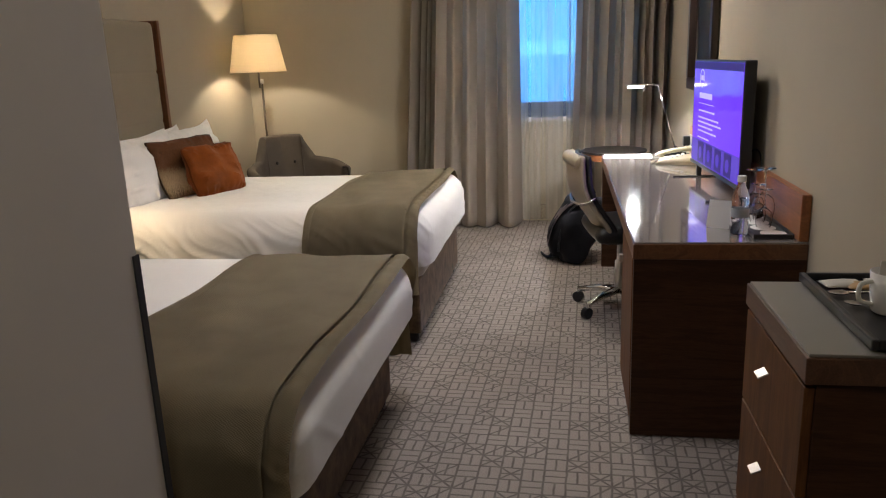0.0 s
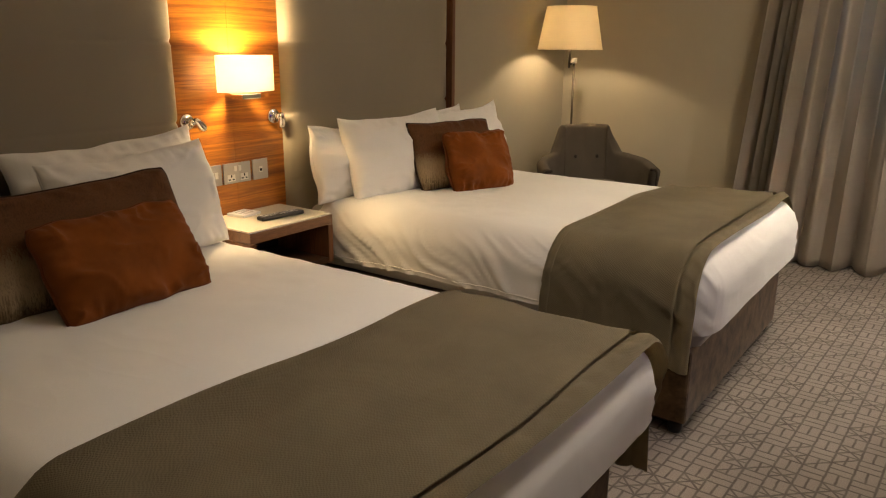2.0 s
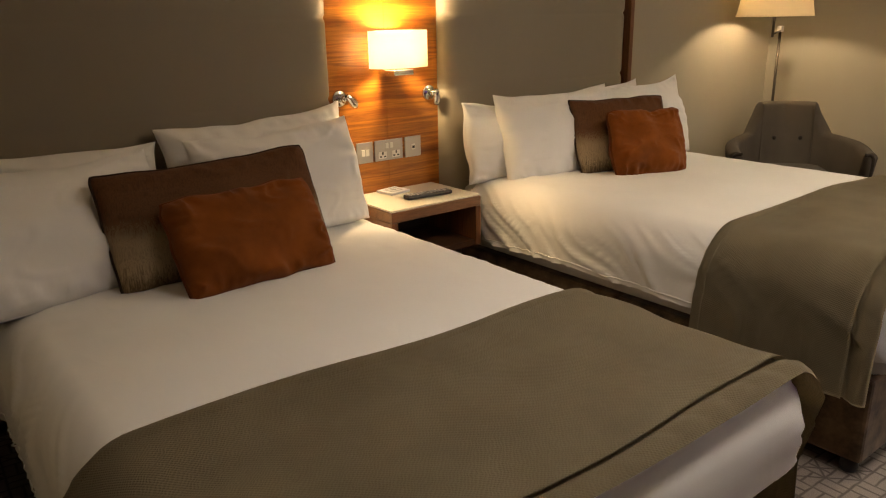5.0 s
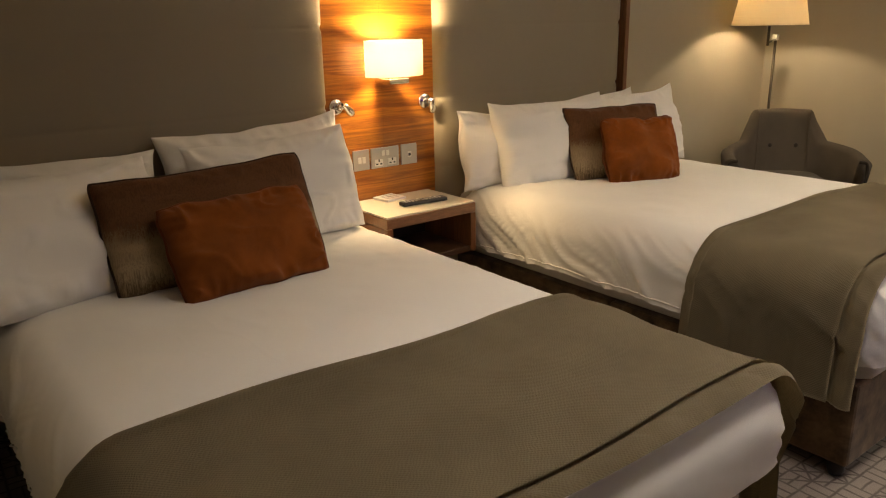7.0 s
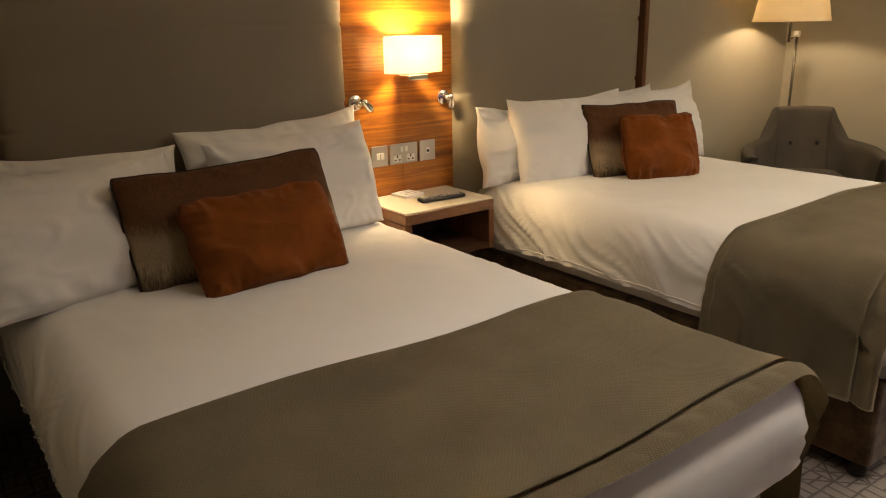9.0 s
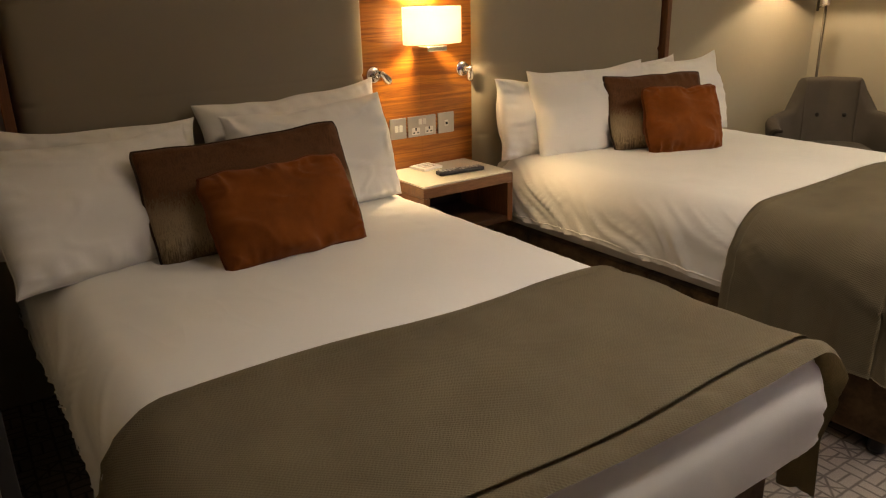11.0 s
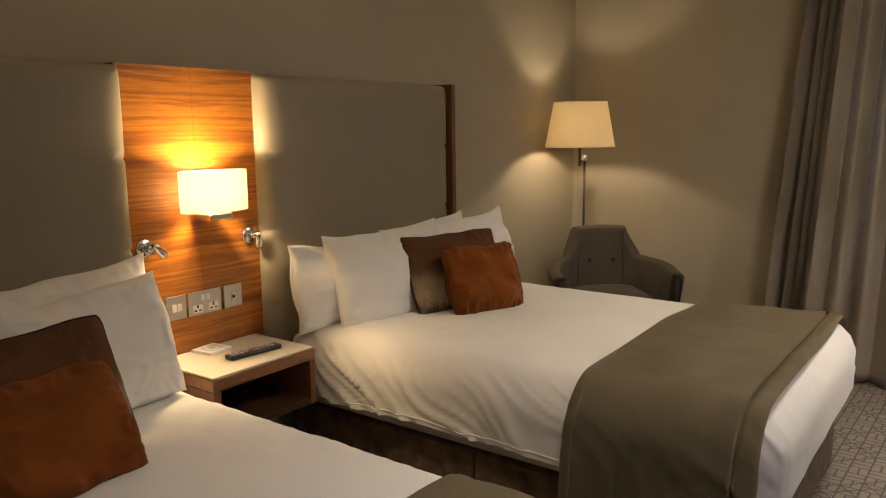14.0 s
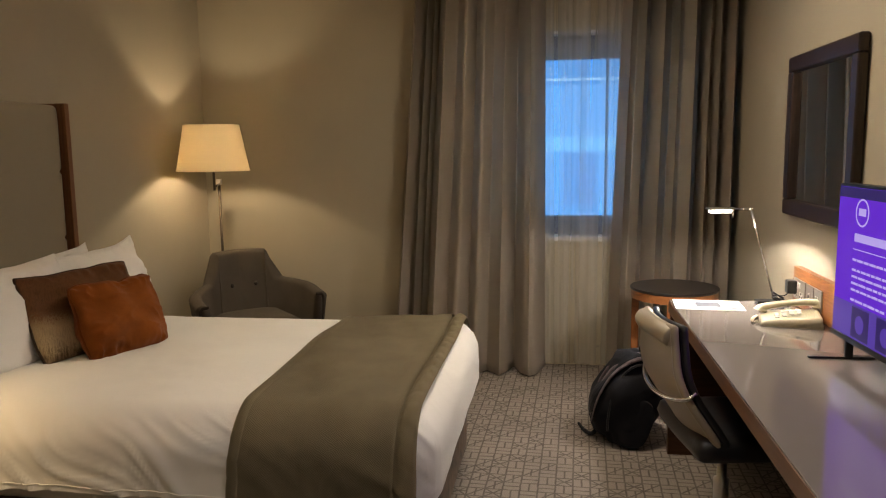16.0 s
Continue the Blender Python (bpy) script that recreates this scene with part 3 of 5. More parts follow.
hp = thing("walnut_panel", (X0, 3.69, 0), "glossy walnut panel between the padded headboards", "wall panel")
part("backing", box(X0 + 0.002, PANEL_X - 0.0035, 3.39, 3.985, 0.36, 1.722, 0), M_DESKWOOD, hp)
for a, b in ((3.39, 3.6917), (3.6923, 3.985)):
    part("veneer_leaf", box(PANEL_X - 0.0033, PANEL_X, a, b, 0.36, 1.722, 0.0004), M_BOOK, hp)

# ---- beds ----


def rounded(bounds, r, step, wobble, skip_bottom=True):
    """A box with well rounded edges as a fine sheet of quads; wobble(p) moves each place."""
    (x0, x1), (y0, y1), (z0, z1) = bounds
    bm = bmesh.new()
    lo, hi = Vector((x0, y0, z0)), Vector((x1, y1, z1))
    ilo, ihi = lo + Vector((r, r, r)), hi - Vector((r, r, r))
    seen = {}

    def vert(p):
        p = Vector(p)
        q = Vector([min(max(p[k], ilo[k]), ihi[k]) for k in range(3)])
        if skip_bottom and p.z < ilo.z:
            q.z = p.z
        d = p - q
        if d.length > 1e-9:
            p = q + r * d.normalized()
        key = (round(p.x, 5), round(p.y, 5), round(p.z, 5))
        if key not in seen:
            seen[key] = bm.verts.new(wobble(p))
        return seen[key]

    def face(axis, side):
        a, b = [k for k in range(3) if k != axis]
        na, nb = max(2, int((hi[a] - lo[a]) / step)), max(2, int((hi[b] - lo[b]) / step))
        at = (lo, hi)[side][axis]

        def ptn(i, j):
            p = [0, 0, 0]
            p[axis], p[a], p[b] = at, lo[a] + (hi[a] - lo[a]) * i / na, lo[b] + (hi[b] - lo[b]) * j / nb
            return p
        for i in range(na):
            for j in range(nb):
                q = list(dict.fromkeys(vert(ptn(*k)) for k in ((i, j), (i + 1, j), (i + 1, j + 1), (i, j + 1))))
                if len(q) > 2:
                    try:
                        bm.faces.new(q)
                    except ValueError:
                        pass
    for axis in range(3):
        for side in (0, 1):
            if not (skip_bottom and axis == 2 and side == 0):
                face(axis, side)
    return bm


def bed(y0, y1, top, seed, label, runner_x, hem_low, over, r=0.115):
    x_head, x_foot = -2.70, -0.785
    mid = (y0 + y1) / 2
    b = thing("bed", ((x_head + x_foot) / 2, mid, 0), label, "bed", "twin double beds")
    half = (x_head + x_foot) / 2
    for a, c in ((x_head, half - 0.003), (half + 0.003, x_foot)):
        part("divan_base", box(a, c, y0 + 0.012, y1 - 0.012, 0.05, 0.335, 0.012), M_BASE, b)
    for x in (x_head + 0.12, half, x_foot - 0.045):
        for y in (y0 + 0.05, y1 - 0.05):
            part("castor", turned([(0, 0), (0.024, 0.002), (0.028, 0.02), (0.024, 0.045), (0.012, 0.052), (0, 0.052)], (x, y, 0), 14), M_BLACKPL, b, smooth=True)
    part("mattress", rounded(((x_head, x_foot + 0.03), (y0 + 0.008, y1 - 0.008), (0.338, top - 0.05)), 0.05, 0.05, lambda p: p, False), M_MATT, b, smooth=True)

    def crumple(p):
        x, y, z = p
        side = max(0.0, (top - z) / (top - 0.36))
        # sag of the hem, long soft creases that run down the sides, fine wrinkles on the top
        n1 = fold(x, y, z, 1.7, seed) * 0.020
        n2 = fold(x * 1.0, y * 1.0, z * 0.25, 5.0, seed) * 0.011 * side
        near_head = max(0.0, 1 - (x - x_head) / 1.3)
        # diagonal pulls from the tucked hem up to the top, sharper towards the edge, in two sizes
        wx = x * 2.1 + (y - mid) * 1.1 + 3.0 * (z - top) + 0.6 * fold(x, y, z, 3.0, seed + 1)
        patch = max(0.0, min(1.0, fold(x, y, 0, 1.9, seed + 4) + 0.55))
        edge = 0.10 + 0.90 * min(1.0, side * 2.0)
        n3 = 0.0
        for f, amp, o in ((2.4, 0.015, 0.0), (5.5, 0.011, 5.0), (11.0, 0.005, 9.0)):
            n3 += amp * max(0.0, 1 - 5.5 * abs(fold(wx * f, z * 1.8 + 0.5 * x, 0.3 * y, 1.0, seed + o))) ** 1.5
        n3 *= edge * (0.35 + 0.85 * patch) 
        out = Vector((0, 0, 0))
        flat = max(0.0, min(1.0, 1.25 - 2.5 * side))
        if flat > 0:
            out.z = n1 + 0.4 * n3 - 0.012 * ((abs(y - mid) / ((y1 - y0) / 2)) ** 4) + 0.006 * fold(x, y, 0, 14, seed) * near_head
            out.z *= flat * flat * (3 - 2 * flat)
        k = min(1.0, side * 2)
        dy = (y - mid) / ((y1 - y0) / 2)
        dx = max(0.0, (x - (x_foot - 0.05)) / 0.15)
        if abs(dy) > 0.9:
            out.y += math.copysign((n2 + n3 + 0.012 * k), dy)
        if dx > 0.3:
            out.x += n2 * 0.35 + n3 * 0.12 + 0.006 * k
        if z < 0.45:
            # uneven hem; it hangs a little lower at the foot's corners
            out.z += (0.014 * fold(x * 1.5, y * 1.5, 0, 2.2, seed + 5) + 0.006 * math.sin(7 * x + 5 * y + seed)) * (1 - 0.6 * min(1.0, dx))
        return p + out

    d = thing("duvet", (half, mid, top - 0.1), "white cotton duvet, creased, tucked over the mattress", "duvet", "white duvets on the beds")
    bm = rounded(((x_head + 0.02, x_foot + over), (y0 - 0.028, y1 + 0.028), (0.415, top)), r, 0.0125, crumple)
    part("cover", bm, M_SHEET, d, smooth=True)

    for ye in (y0 - 0.030, y1 + 0.030):
        rim = [(x_head + 0.10 + (runner_x[0] - 0.10 - x_head) * k / 90, ye) for k in range(91)]
        part("hem_seam", tube([crumple(Vector((x, y, 0.434))) for x, y in rim], 0.0022, 6), M_SHEET, d, smooth=True)

    # the runner follows the duvet, a finger's breadth above it
    rx0, rx1 = runner_x

    def strip(s, x, lift):
        """s: metres along the profile from one hem over the top to the other."""
        rr = r + lift
        ylo, yhi, zt = y0 - 0.028 - lift, y1 + 0.028 + lift, top + lift
        drop = zt - rr - hem_low
        arc, flat = rr * math.pi / 2, (yhi - ylo) - 2 * rr
        if s < drop:
            p = Vector((x, ylo, hem_low + s))
        elif s < drop + arc:
            a = (s - drop) / rr
            p = Vector((x, ylo + rr - rr * math.cos(a), zt - rr + rr * math.sin(a)))
        elif s < drop + arc + flat:
            p = Vector((x, ylo + rr + (s - drop - arc), zt))
        elif s < drop + 2 * arc + flat:
            a = (s - drop - arc - flat) / rr
            p = Vector((x, yhi - rr + rr * math.sin(a), zt - rr + rr * math.cos(a)))
        else:
            p = Vector((x, yhi, zt - rr - (s - drop - 2 * arc - flat)))
        q = crumple(Vector((p.x, p.y, max(p.z, 0.46))))
        q = q - Vector((p.x, p.y, max(p.z, 0.46))) + p
        side = max(0.0, (top - p.z) / 0.4)
        q.y += math.copysign(0.012 * side * fold(x * 7, s, 0, 1.0, seed) + 0.016 * min(1.0, side), p.y - mid)
        q.x += 0.020 * fold(s * 1.3, 0, 0, 1.0, seed + 2) * (0.4 + side)
        if p.y > mid:
            q.x -= 0.055 * min(1.0, max(0.0, side - 0.25) * 2.0)
        q.z += (0.013 * fold(x * 3.0, s * 0.9, 0, 2.0, seed + 9) + 0.014 * fold(x * 7.0 + 2.2 * s, s * 0.9, 0, 1.0, seed + 12)) * (1 - min(1, side))
        return q

    length = 2 * (top - r - hem_low) + math.pi * (r + 0.012) + (y1 - y0 + 0.056 - 2 * r)
    run = thing("bed_runner", ((rx0 + rx1) / 2, mid, top), "taupe woven bed runner with a rolled hem across the duvet", "bed runner", "taupe runners across the beds")
    bm = grid_mesh(lambda u, v: strip(v * length, rx0 + (rx1 - 0.062 - rx0) * u, 0.018 - 0.003 * max(0.0, 1 - 12 * u)), 44, 130)
    bmesh.ops.solidify(bm, geom=bm.faces[:], thickness=0.011)
    part("cloth", bm, M_RUNNER, run, smooth=True)

    def hem(u, v):
        q = strip(v * length, rx1 - 0.092 + 0.092 * u, 0.006)
        s = v * length
        pucker = abs(math.sin(34 * s + 1.5 * fold(s, u, 0, 4.0, seed)))
        roll = math.sin(math.pi * max(0.0, min(1.0, (u - 0.36) / 0.64))) ** 0.6
        bulge = (0.012 + 0.006 * pucker) * roll
        # the roll stands out along the cloth's own normal, from side to top
        k = max(0.0, min(1.0, (q.z - (top - 0.115)) / 0.10))
        q.z += bulge * k
        q.y += math.copysign(bulge * (1 - k), q.y - mid)
        return q
    bm = grid_mesh(hem, 14, 300)
    bmesh.ops.solidify(bm, geom=bm.faces[:], thickness=0.006)
    part("rolled_hem", bm, M_RUNNER, run, smooth=True)

    bm = grid_mesh(lambda u, v: strip(v * length, rx0 - 0.004 + 0.036 * u, 0.018 + 0.004 * math.sin(math.pi * u)), 6, 110)
    bmesh.ops.solidify(bm, geom=bm.faces[:], thickness=0.006)
    part("stitched_edge", bm, M_RUNNER, run, smooth=True)
    return b


BED1, BED2 = (2.03, 3.388), (4.04, 5.42)
TOP1, TOP2 = 0.650, 0.688
bed(*BED1, TOP1, 11.0, "double divan bed with a brown velour base, nearer the passage", (-1.315, -0.672), 0.20, 0.112)
bed(*BED2, TOP2, 27.0, "double divan bed with a brown velour base, nearer the window", (-1.345, -0.772), 0.29, 0.062, 0.135)

# ---- pillows ----


def cushion(name, w, h, t, at, turn, mat, label, category, seed, pipe=None, wrinkle=0.012, ears=0.10, group="", puff=0.5, pinch=0.06, sag=0.05):
    """A stuffed pillow: w wide, h high, t thick, standing on its lower edge at the pose; its corners pull out, its sides draw in."""
    m = pose(*at, *turn)
    c = thing(name, at, label, category, group)

    def outline(a, b):
        draw = pinch * (1 + 0.5 * fold(a * 1.3, b * 1.3, 0, 1.0, seed + 2))
        k, kk = 1 - draw * (1 - b**4) * abs(a) ** 3, 1 - draw * (1 - a**4) * abs(b) ** 3
        ear = ears * 0.12 * (abs(a) * abs(b)) ** 5 * (1 + 0.9 * fold(a * 3, b * 3, 1, 1.0, seed))
        return a * w / 2 * k * (1 + ear), b * h / 2 * kk * (1 + ear)

    def surf(u, v, side):
        a, b = math.sin((u - 0.5) * math.pi), math.sin((v - 0.5) * math.pi)
        x, y = outline(a, b)
        fat = max(0.0, (1 - a * a) * (1 - b * b)) ** puff
        # how near the rim, and puckers that run in from it
        ra, rb = max(0.0, abs(a) - 0.45) / 0.55, max(0.0, abs(b) - 0.45) / 0.55
        tuck = rb**3 * (1 - 3.2 * abs(fold(a * 6.0 + 0.9 * b, side * 2, b * 0.8, 1.0, seed + 3))) + 0.7 * ra**3 * (1 - 3.2 * abs(fold(b * 4.8 + 0.8 * a, side * 2 + 5, a * 0.8, 1.0, seed + 6)))
        # a few long creases across the face, and its soft lumps
        wave = fold(a * 1.1 + 0.8 * b, b * 1.6 - 0.7 * a, side, 1.0, seed + 9)
        crease = max(0.0, 1 - 9 * abs(wave)) ** 2 * max(0.0, 0.35 + fold(a * 1.6, b * 1.6, 2, 1.0, seed + 11))
        lump = fold(a * 1.5, b * 1.5, side, 1.0, seed)
        rim = min(1.0, 6 * (1 - max(abs(a), abs(b))))
        z = side * (t / 2 * fat * (1 - 0.14 * b) + rim * wrinkle * (0.75 * tuck + 0.55 * crease + 0.9 * lump))
        droop = -sag * h * (1 - a * a) * max(0.0, b) * (0.8 + 0.9 * fold(a * 1.4, 0, 3, 1.0, seed + 4))
        swayed = 0.10 * t * fold(a * 1.2, b * 1.2, 4, 1.0, seed + 8) * max(abs(a), abs(b)) ** 3
        ragged = max(abs(a), abs(b)) ** 6 * (0.28 * wrinkle * fold(a * 2.6, b * 2.6, 7, 1.0, seed + 13))
        return m @ Vector((x + 0.6 * ragged * a, y + h / 2 + droop + ragged * b, z + swayed))

    bm = grid_mesh(lambda u, v: surf(u, v, 1), 72, 56)
    grid_mesh(lambda u, v: surf(u, v, -1), 72, 56, bm=bm)
    bmesh.ops.remove_doubles(bm, verts=bm.verts, dist=0.0004)
    part("cover", bm, mat, c, smooth=True)
    ring = [(k / 40, 0) for k in range(40)] + [(1, k / 34) for k in range(34)] + [(1 - k / 40, 1) for k in range(40)] + [(0, 1 - k / 34) for k in range(34)]
    edge = [(surf(u, v, 1) + surf(u, v, -1)) / 2 for u, v in ring]
    if pipe:
        part("piping", tube(edge, 0.0062, 6, True), pipe, c, smooth=True)
    else:
        part("seam", tube(edge, 0.0022, 5, True), mat, c, smooth=True)
    return c


def leaning(x, y, z, lean, swing=0.0, roll=0.0):
    """Place and turn of a cushion whose face looks along +x, leaning back by lean degrees."""
    return (x, y, z), (90 - lean, roll, 90 + swing)


def pillow_set(y0, top, k):
    """Four white pillows, an ombre cushion and a rust cushion; y0: the bed's edge at the passage side."""
    P = "plump white cotton pillow leaning against the headboard"
    G = "white pillows"
    if k == 1:
        rows = [(-2.50, 2.27, 0.68, 0.40, 20, 0, 3), (-2.57, 3.035, 0.72, 0.42, 12, 0, -3), (-2.22, 2.285, 0.66, 0.44, 36, 12, 1), (-2.39, 3.02, 0.64, 0.40, 15, 3, -2)]
    else:
        rows = [(-2.56, 4.34, 0.68, 0.36, 9, 0, 1), (-2.60, 4.97, 0.66, 0.38, 10, 0, -3), (-2.42, 4.475, 0.68, 0.41, 14, -5, -1), (-2.43, 5.13, 0.66, 0.40, 16, -4, -3)]
    for j, (x, y, w, h, lean, swing, roll) in enumerate(rows):
        at, turn = leaning(x, y, top - (0.012, 0.035)[k - 1], lean, swing, roll)
        cushion("pillow", w, h, 0.19, at, turn, M_PILLOW, P, "pillow", 3.3 * j + 17 * k, None, 0.034, 0.28, G, 0.38, 0.016, 0.045)


pillow_set(BED1[0], TOP1, 1)
pillow_set(BED2[0], TOP2, 2)
for k, (x, y, top, swing, w, h, lean, roll) in enumerate(((-2.152, 2.685, TOP1, 0, 0.69, 0.37, 25, -1.5), (-2.23, 4.73, TOP2, -14, 0.56, 0.37, 24, 1))):
    at, turn = leaning(x, y, top - (0.008, 0.022)[k], lean, swing, roll)
    cushion("cushion", w, h, 0.16, at, turn, M_OMBRE, "dark brown cushion fading to streaked beige, with brown piping", "cushion", 40 + k, M_BROWNPIPE, 0.030, -0.22, "ombre cushions", 0.40, 0.012, 0.04)
for k, (x, y, top, swing, w, h, lean, roll) in enumerate(((-1.985, 2.715, TOP1, 2, 0.48, 0.31, 33, -1), (-2.08, 4.70, TOP2, -20, 0.385, 0.32, 24, 1))):
    at, turn = leaning(x, y, top - (0.006, 0.016)[k], lean, swing, roll)
    cushion("cushion", w, h, 0.17, at, turn, M_RUST, "rust orange suede cushion with rust piping", "cushion", 50 + k, M_RUSTPIPE, 0.044, -0.40, "rust cushions", 0.38, 0.008, 0.03)

# ---- between the beds ----


def wall_lamp():
    w = thing("wall_lamp", (PANEL_X, 3.70, 1.17), "lit oval wall lamp with a white shade on walnut", "wall lamp")
    cx, cy, a, b, z0, z1 = -2.672, 3.70, 0.078, 0.142, 1.192, 1.342
    bm = bmesh.new()
    for r in (1.0, 0.97):
        grid_mesh(lambda u, v, r=r: (cx + a * r * math.cos(2 * math.pi * u), cy + b * r * math.sin(2 * math.pi * u), z0 + (z1 - z0) * v), 56, 4, wrap_u=True, bm=bm)
    part("shade", bm, M_WALLSHADE, w, smooth=True)
    part("bracket", box(PANEL_X - 0.001, cx + 0.03, 3.655, 3.755, 1.160, 1.183, 0.004), M_CHROME, w, "polished chrome bracket")
    part("back_plate", box(PANEL_X - 0.001, PANEL_X + 0.012, 3.66, 3.74, 1.195, 1.33, 0.003), M_CHROME, w)
    part("bulb", turned([(0, 0.0), (0.012, 0.002), (0.024, 0.03), (0.022, 0.045), (0.01, 0.055), (0, 0.056)], (cx, 3.74, 1.2), 16), M_WHITEPL, w, smooth=True)
    return w


wall_lamp()


def reading_light(y, z, side):
    r = thing("reading_light", (PANEL_X, y, z), "small chrome swivel reading light fixed to the walnut panel", "reading light", "bedside reading lights")
    turn = pose(0, 0, 0, 0, 90, 0)
    part("rose", turned([(0, 0), (0.034, 0), (0.034, 0.006), (0.030, 0.010), (0, 0.010)], (PANEL_X + 0.001, y, z), 28, turn), M_CHROME, r, smooth=True)
    part("knuckle", turned([(0, 0), (0.013, 0), (0.013, 0.028), (0.010, 0.034), (0, 0.034)], (PANEL_X + 0.010, y + 0.004, z), 20, turn), M_CHROME, r, smooth=True)
    head = turned([(0, -0.004), (0.010, -0.002), (0.014, 0.014), (0.0195, 0.042), (0.019, 0.056), (0.013, 0.068), (0, 0.072)], (PANEL_X + 0.046, y + 0.014, z + 0.012), 18, pose(0, 0, 0, 180 + side * 24, 14, 0))
    part("head", head, M_CHROME, r, smooth=True)
    part("pivot", tube([(PANEL_X + 0.030, y + 0.006, z + 0.004), (PANEL_X + 0.046, y + 0.014, z + 0.012)], 0.007, 10), M_BLACKPL, r, smooth=True)
    return r


reading_light(3.452, 1.073, 1.9)
reading_light(3.922, 1.066, 0.3)


def socket_plate(y0, y1, z0, z1, x, kind, label, face=1):
    """A steel wall plate; kind: switch, double or blank. face: 1 looks along +x, -1 along -x."""
    s = thing("socket" if kind == "double" else "switch", (x, (y0 + y1) / 2, z0), label, "socket" if kind == "double" else "switch")

    def plate(depth0, depth1, a, b, c, d, name, mat):
        xs = sorted((x + face * depth0, x + face * depth1))
        part(name, box(xs[0], xs[1], a, b, c, d, 0.0012), mat, s)
    plate(0.001, 0.007, y0, y1, z0, z1, "plate", M_STEEL)
    ym, zm = (y0 + y1) / 2, (z0 + z1) / 2
    if kind == "double":
        for q in (-1, 1):
            c = ym + q * 0.036
            plate(0.0075, 0.011, ym + q * 0.012 - 0.008, ym + q * 0.012 + 0.008, zm + 0.008, zm + 0.032, "rocker", M_WHITEPL)
            plate(0.0075, 0.0095, c - 0.022, c + 0.022, zm - 0.036, zm - 0.006, "outlet", M_WHITEPL)
            for dy, dz, a, b in ((0, -0.012, 0.003, 0.006), (-0.011, -0.027, 0.005, 0.003), (0.011, -0.027, 0.005, 0.003)):
                plate(0.0097, 0.0102, c + dy - a, c + dy + a, zm + dz - b, zm + dz + b, "pin_hole", M_BLACKPL)
    elif kind == "switch":
        for q in (-1, 1):
            plate(0.0075, 0.011, ym + q * 0.011 - 0.009, ym + q * 0.011 + 0.009, zm - 0.014, zm + 0.014, "rocker", M_WHITEPL)
    else:
        plate(0.0075, 0.010, ym - 0.010, ym + 0.010, zm - 0.014, zm + 0.012, "jack", M_WHITEPL)
        plate(0.0102, 0.0107, ym - 0.006, ym + 0.006, zm - 0.008, zm + 0.004, "jack_hole", M_BLACKPL)
    return s


socket_plate(3.522, 3.606, 0.785, 0.876, PANEL_X, "switch", "brushed steel double light switch by the bed")
socket_plate(3.616, 3.766, 0.785, 0.876, PANEL_X, "double", "brushed steel double power socket by the bed")
socket_plate(3.780, 3.868, 0.784, 0.877, PANEL_X, "jack", "brushed steel telephone outlet by the bed")


def nightstand():
    n = thing("nightstand", (-2.6, 3.70, 0.42), "walnut bedside shelf unit with a cream glass top", "nightstand")
    x0, x1, y0, y1 = PANEL_X - 0.001, -2.414, 3.458, 3.934
    part("top", box(x0, x1, y0, y1, 0.598, 0.642, 0.003), timber("nightstand_wood", (0.24, 0.11, 0.05), (0.11, 0.045, 0.02), "y", 0.35), n)
    part("glass_top", box(x0 + 0.004, x1 - 0.006, y0 + 0.004, y1 - 0.006, 0.6425, 0.649, 0.001), M_NSTOP, n, "cream back-painted glass top")
    for a, b in ((y0, y0 + 0.03), (y1 - 0.03, y1)):
        part("side_panel", box(x0, x1, a, b, 0.42, 0.597, 0.002), M_WALNUTZ, n)
    part("bottom_panel", box(x0, x1 - 0.004, y0 + 0.031, y1 - 0.031, 0.42, 0.445, 0.002), M_DESKWOOD, n)
    # Back of the open niche, with the niche's shade in its colour.
    part("back_panel", box(x0, x0 + 0.012, y0 + 0.031, y1 - 0.031, 0.446, 0.597, 0.001), M_RECESS_SHADE, n)
    return n


nightstand()


def remote():
    m = pose(-2.535, 3.735, 0.6495, 0, 0, -6)
    r = thing("remote_control", (-2.575, 3.715, 0.65), "black remote control lying on the bedside unit", "remote control")
    part("body", box(-0.024, 0.024, -0.112, 0.112, 0, 0.018, 0.006, m), M_BLACKPL, r)
    for j in range(11):
        for i in range(3):
            if (i + j) % 7 == 6:
                continue
            part("button", box(-0.017 + i * 0.0125, -0.008 + i * 0.0125, -0.098 + j * 0.017, -0.088 + j * 0.017, 0.0182, 0.0202, 0.0008, m, 1), M_PALEINK if (j * 3 + i) % 4 else M_WHITEPL, r)
    return r


remote()


def card():
    m = pose(-2.757, 3.66, 0.6495, 0, 0, 8) @ pose(0.055, 0, 0)
    c = thing("note_pad", (-2.70, 3.66, 0.65), "white square card block with a grey print on the bedside unit", "note pad")
    part("pad", box(-0.05, 0.05, -0.055, 0.055, 0, 0.011, 0.001, m), M_PAPER, c)
    bm = bmesh.new()
    for a, b, cc, d in ((-0.028, 0.03, -0.034, -0.028), (-0.028, 0.03, 0.028, 0.034), (-0.028, -0.022, -0.028, 0.028), (0.024, 0.03, -0.028, 0.028), (-0.008, 0.010, -0.014, 0.014)):
        box(a, b, cc, d, 0.0113, 0.0117, 0, m, bm=bm)
    part("print", bm, M_PALEINK, c)
    return c


card()

# ---- window corner ----


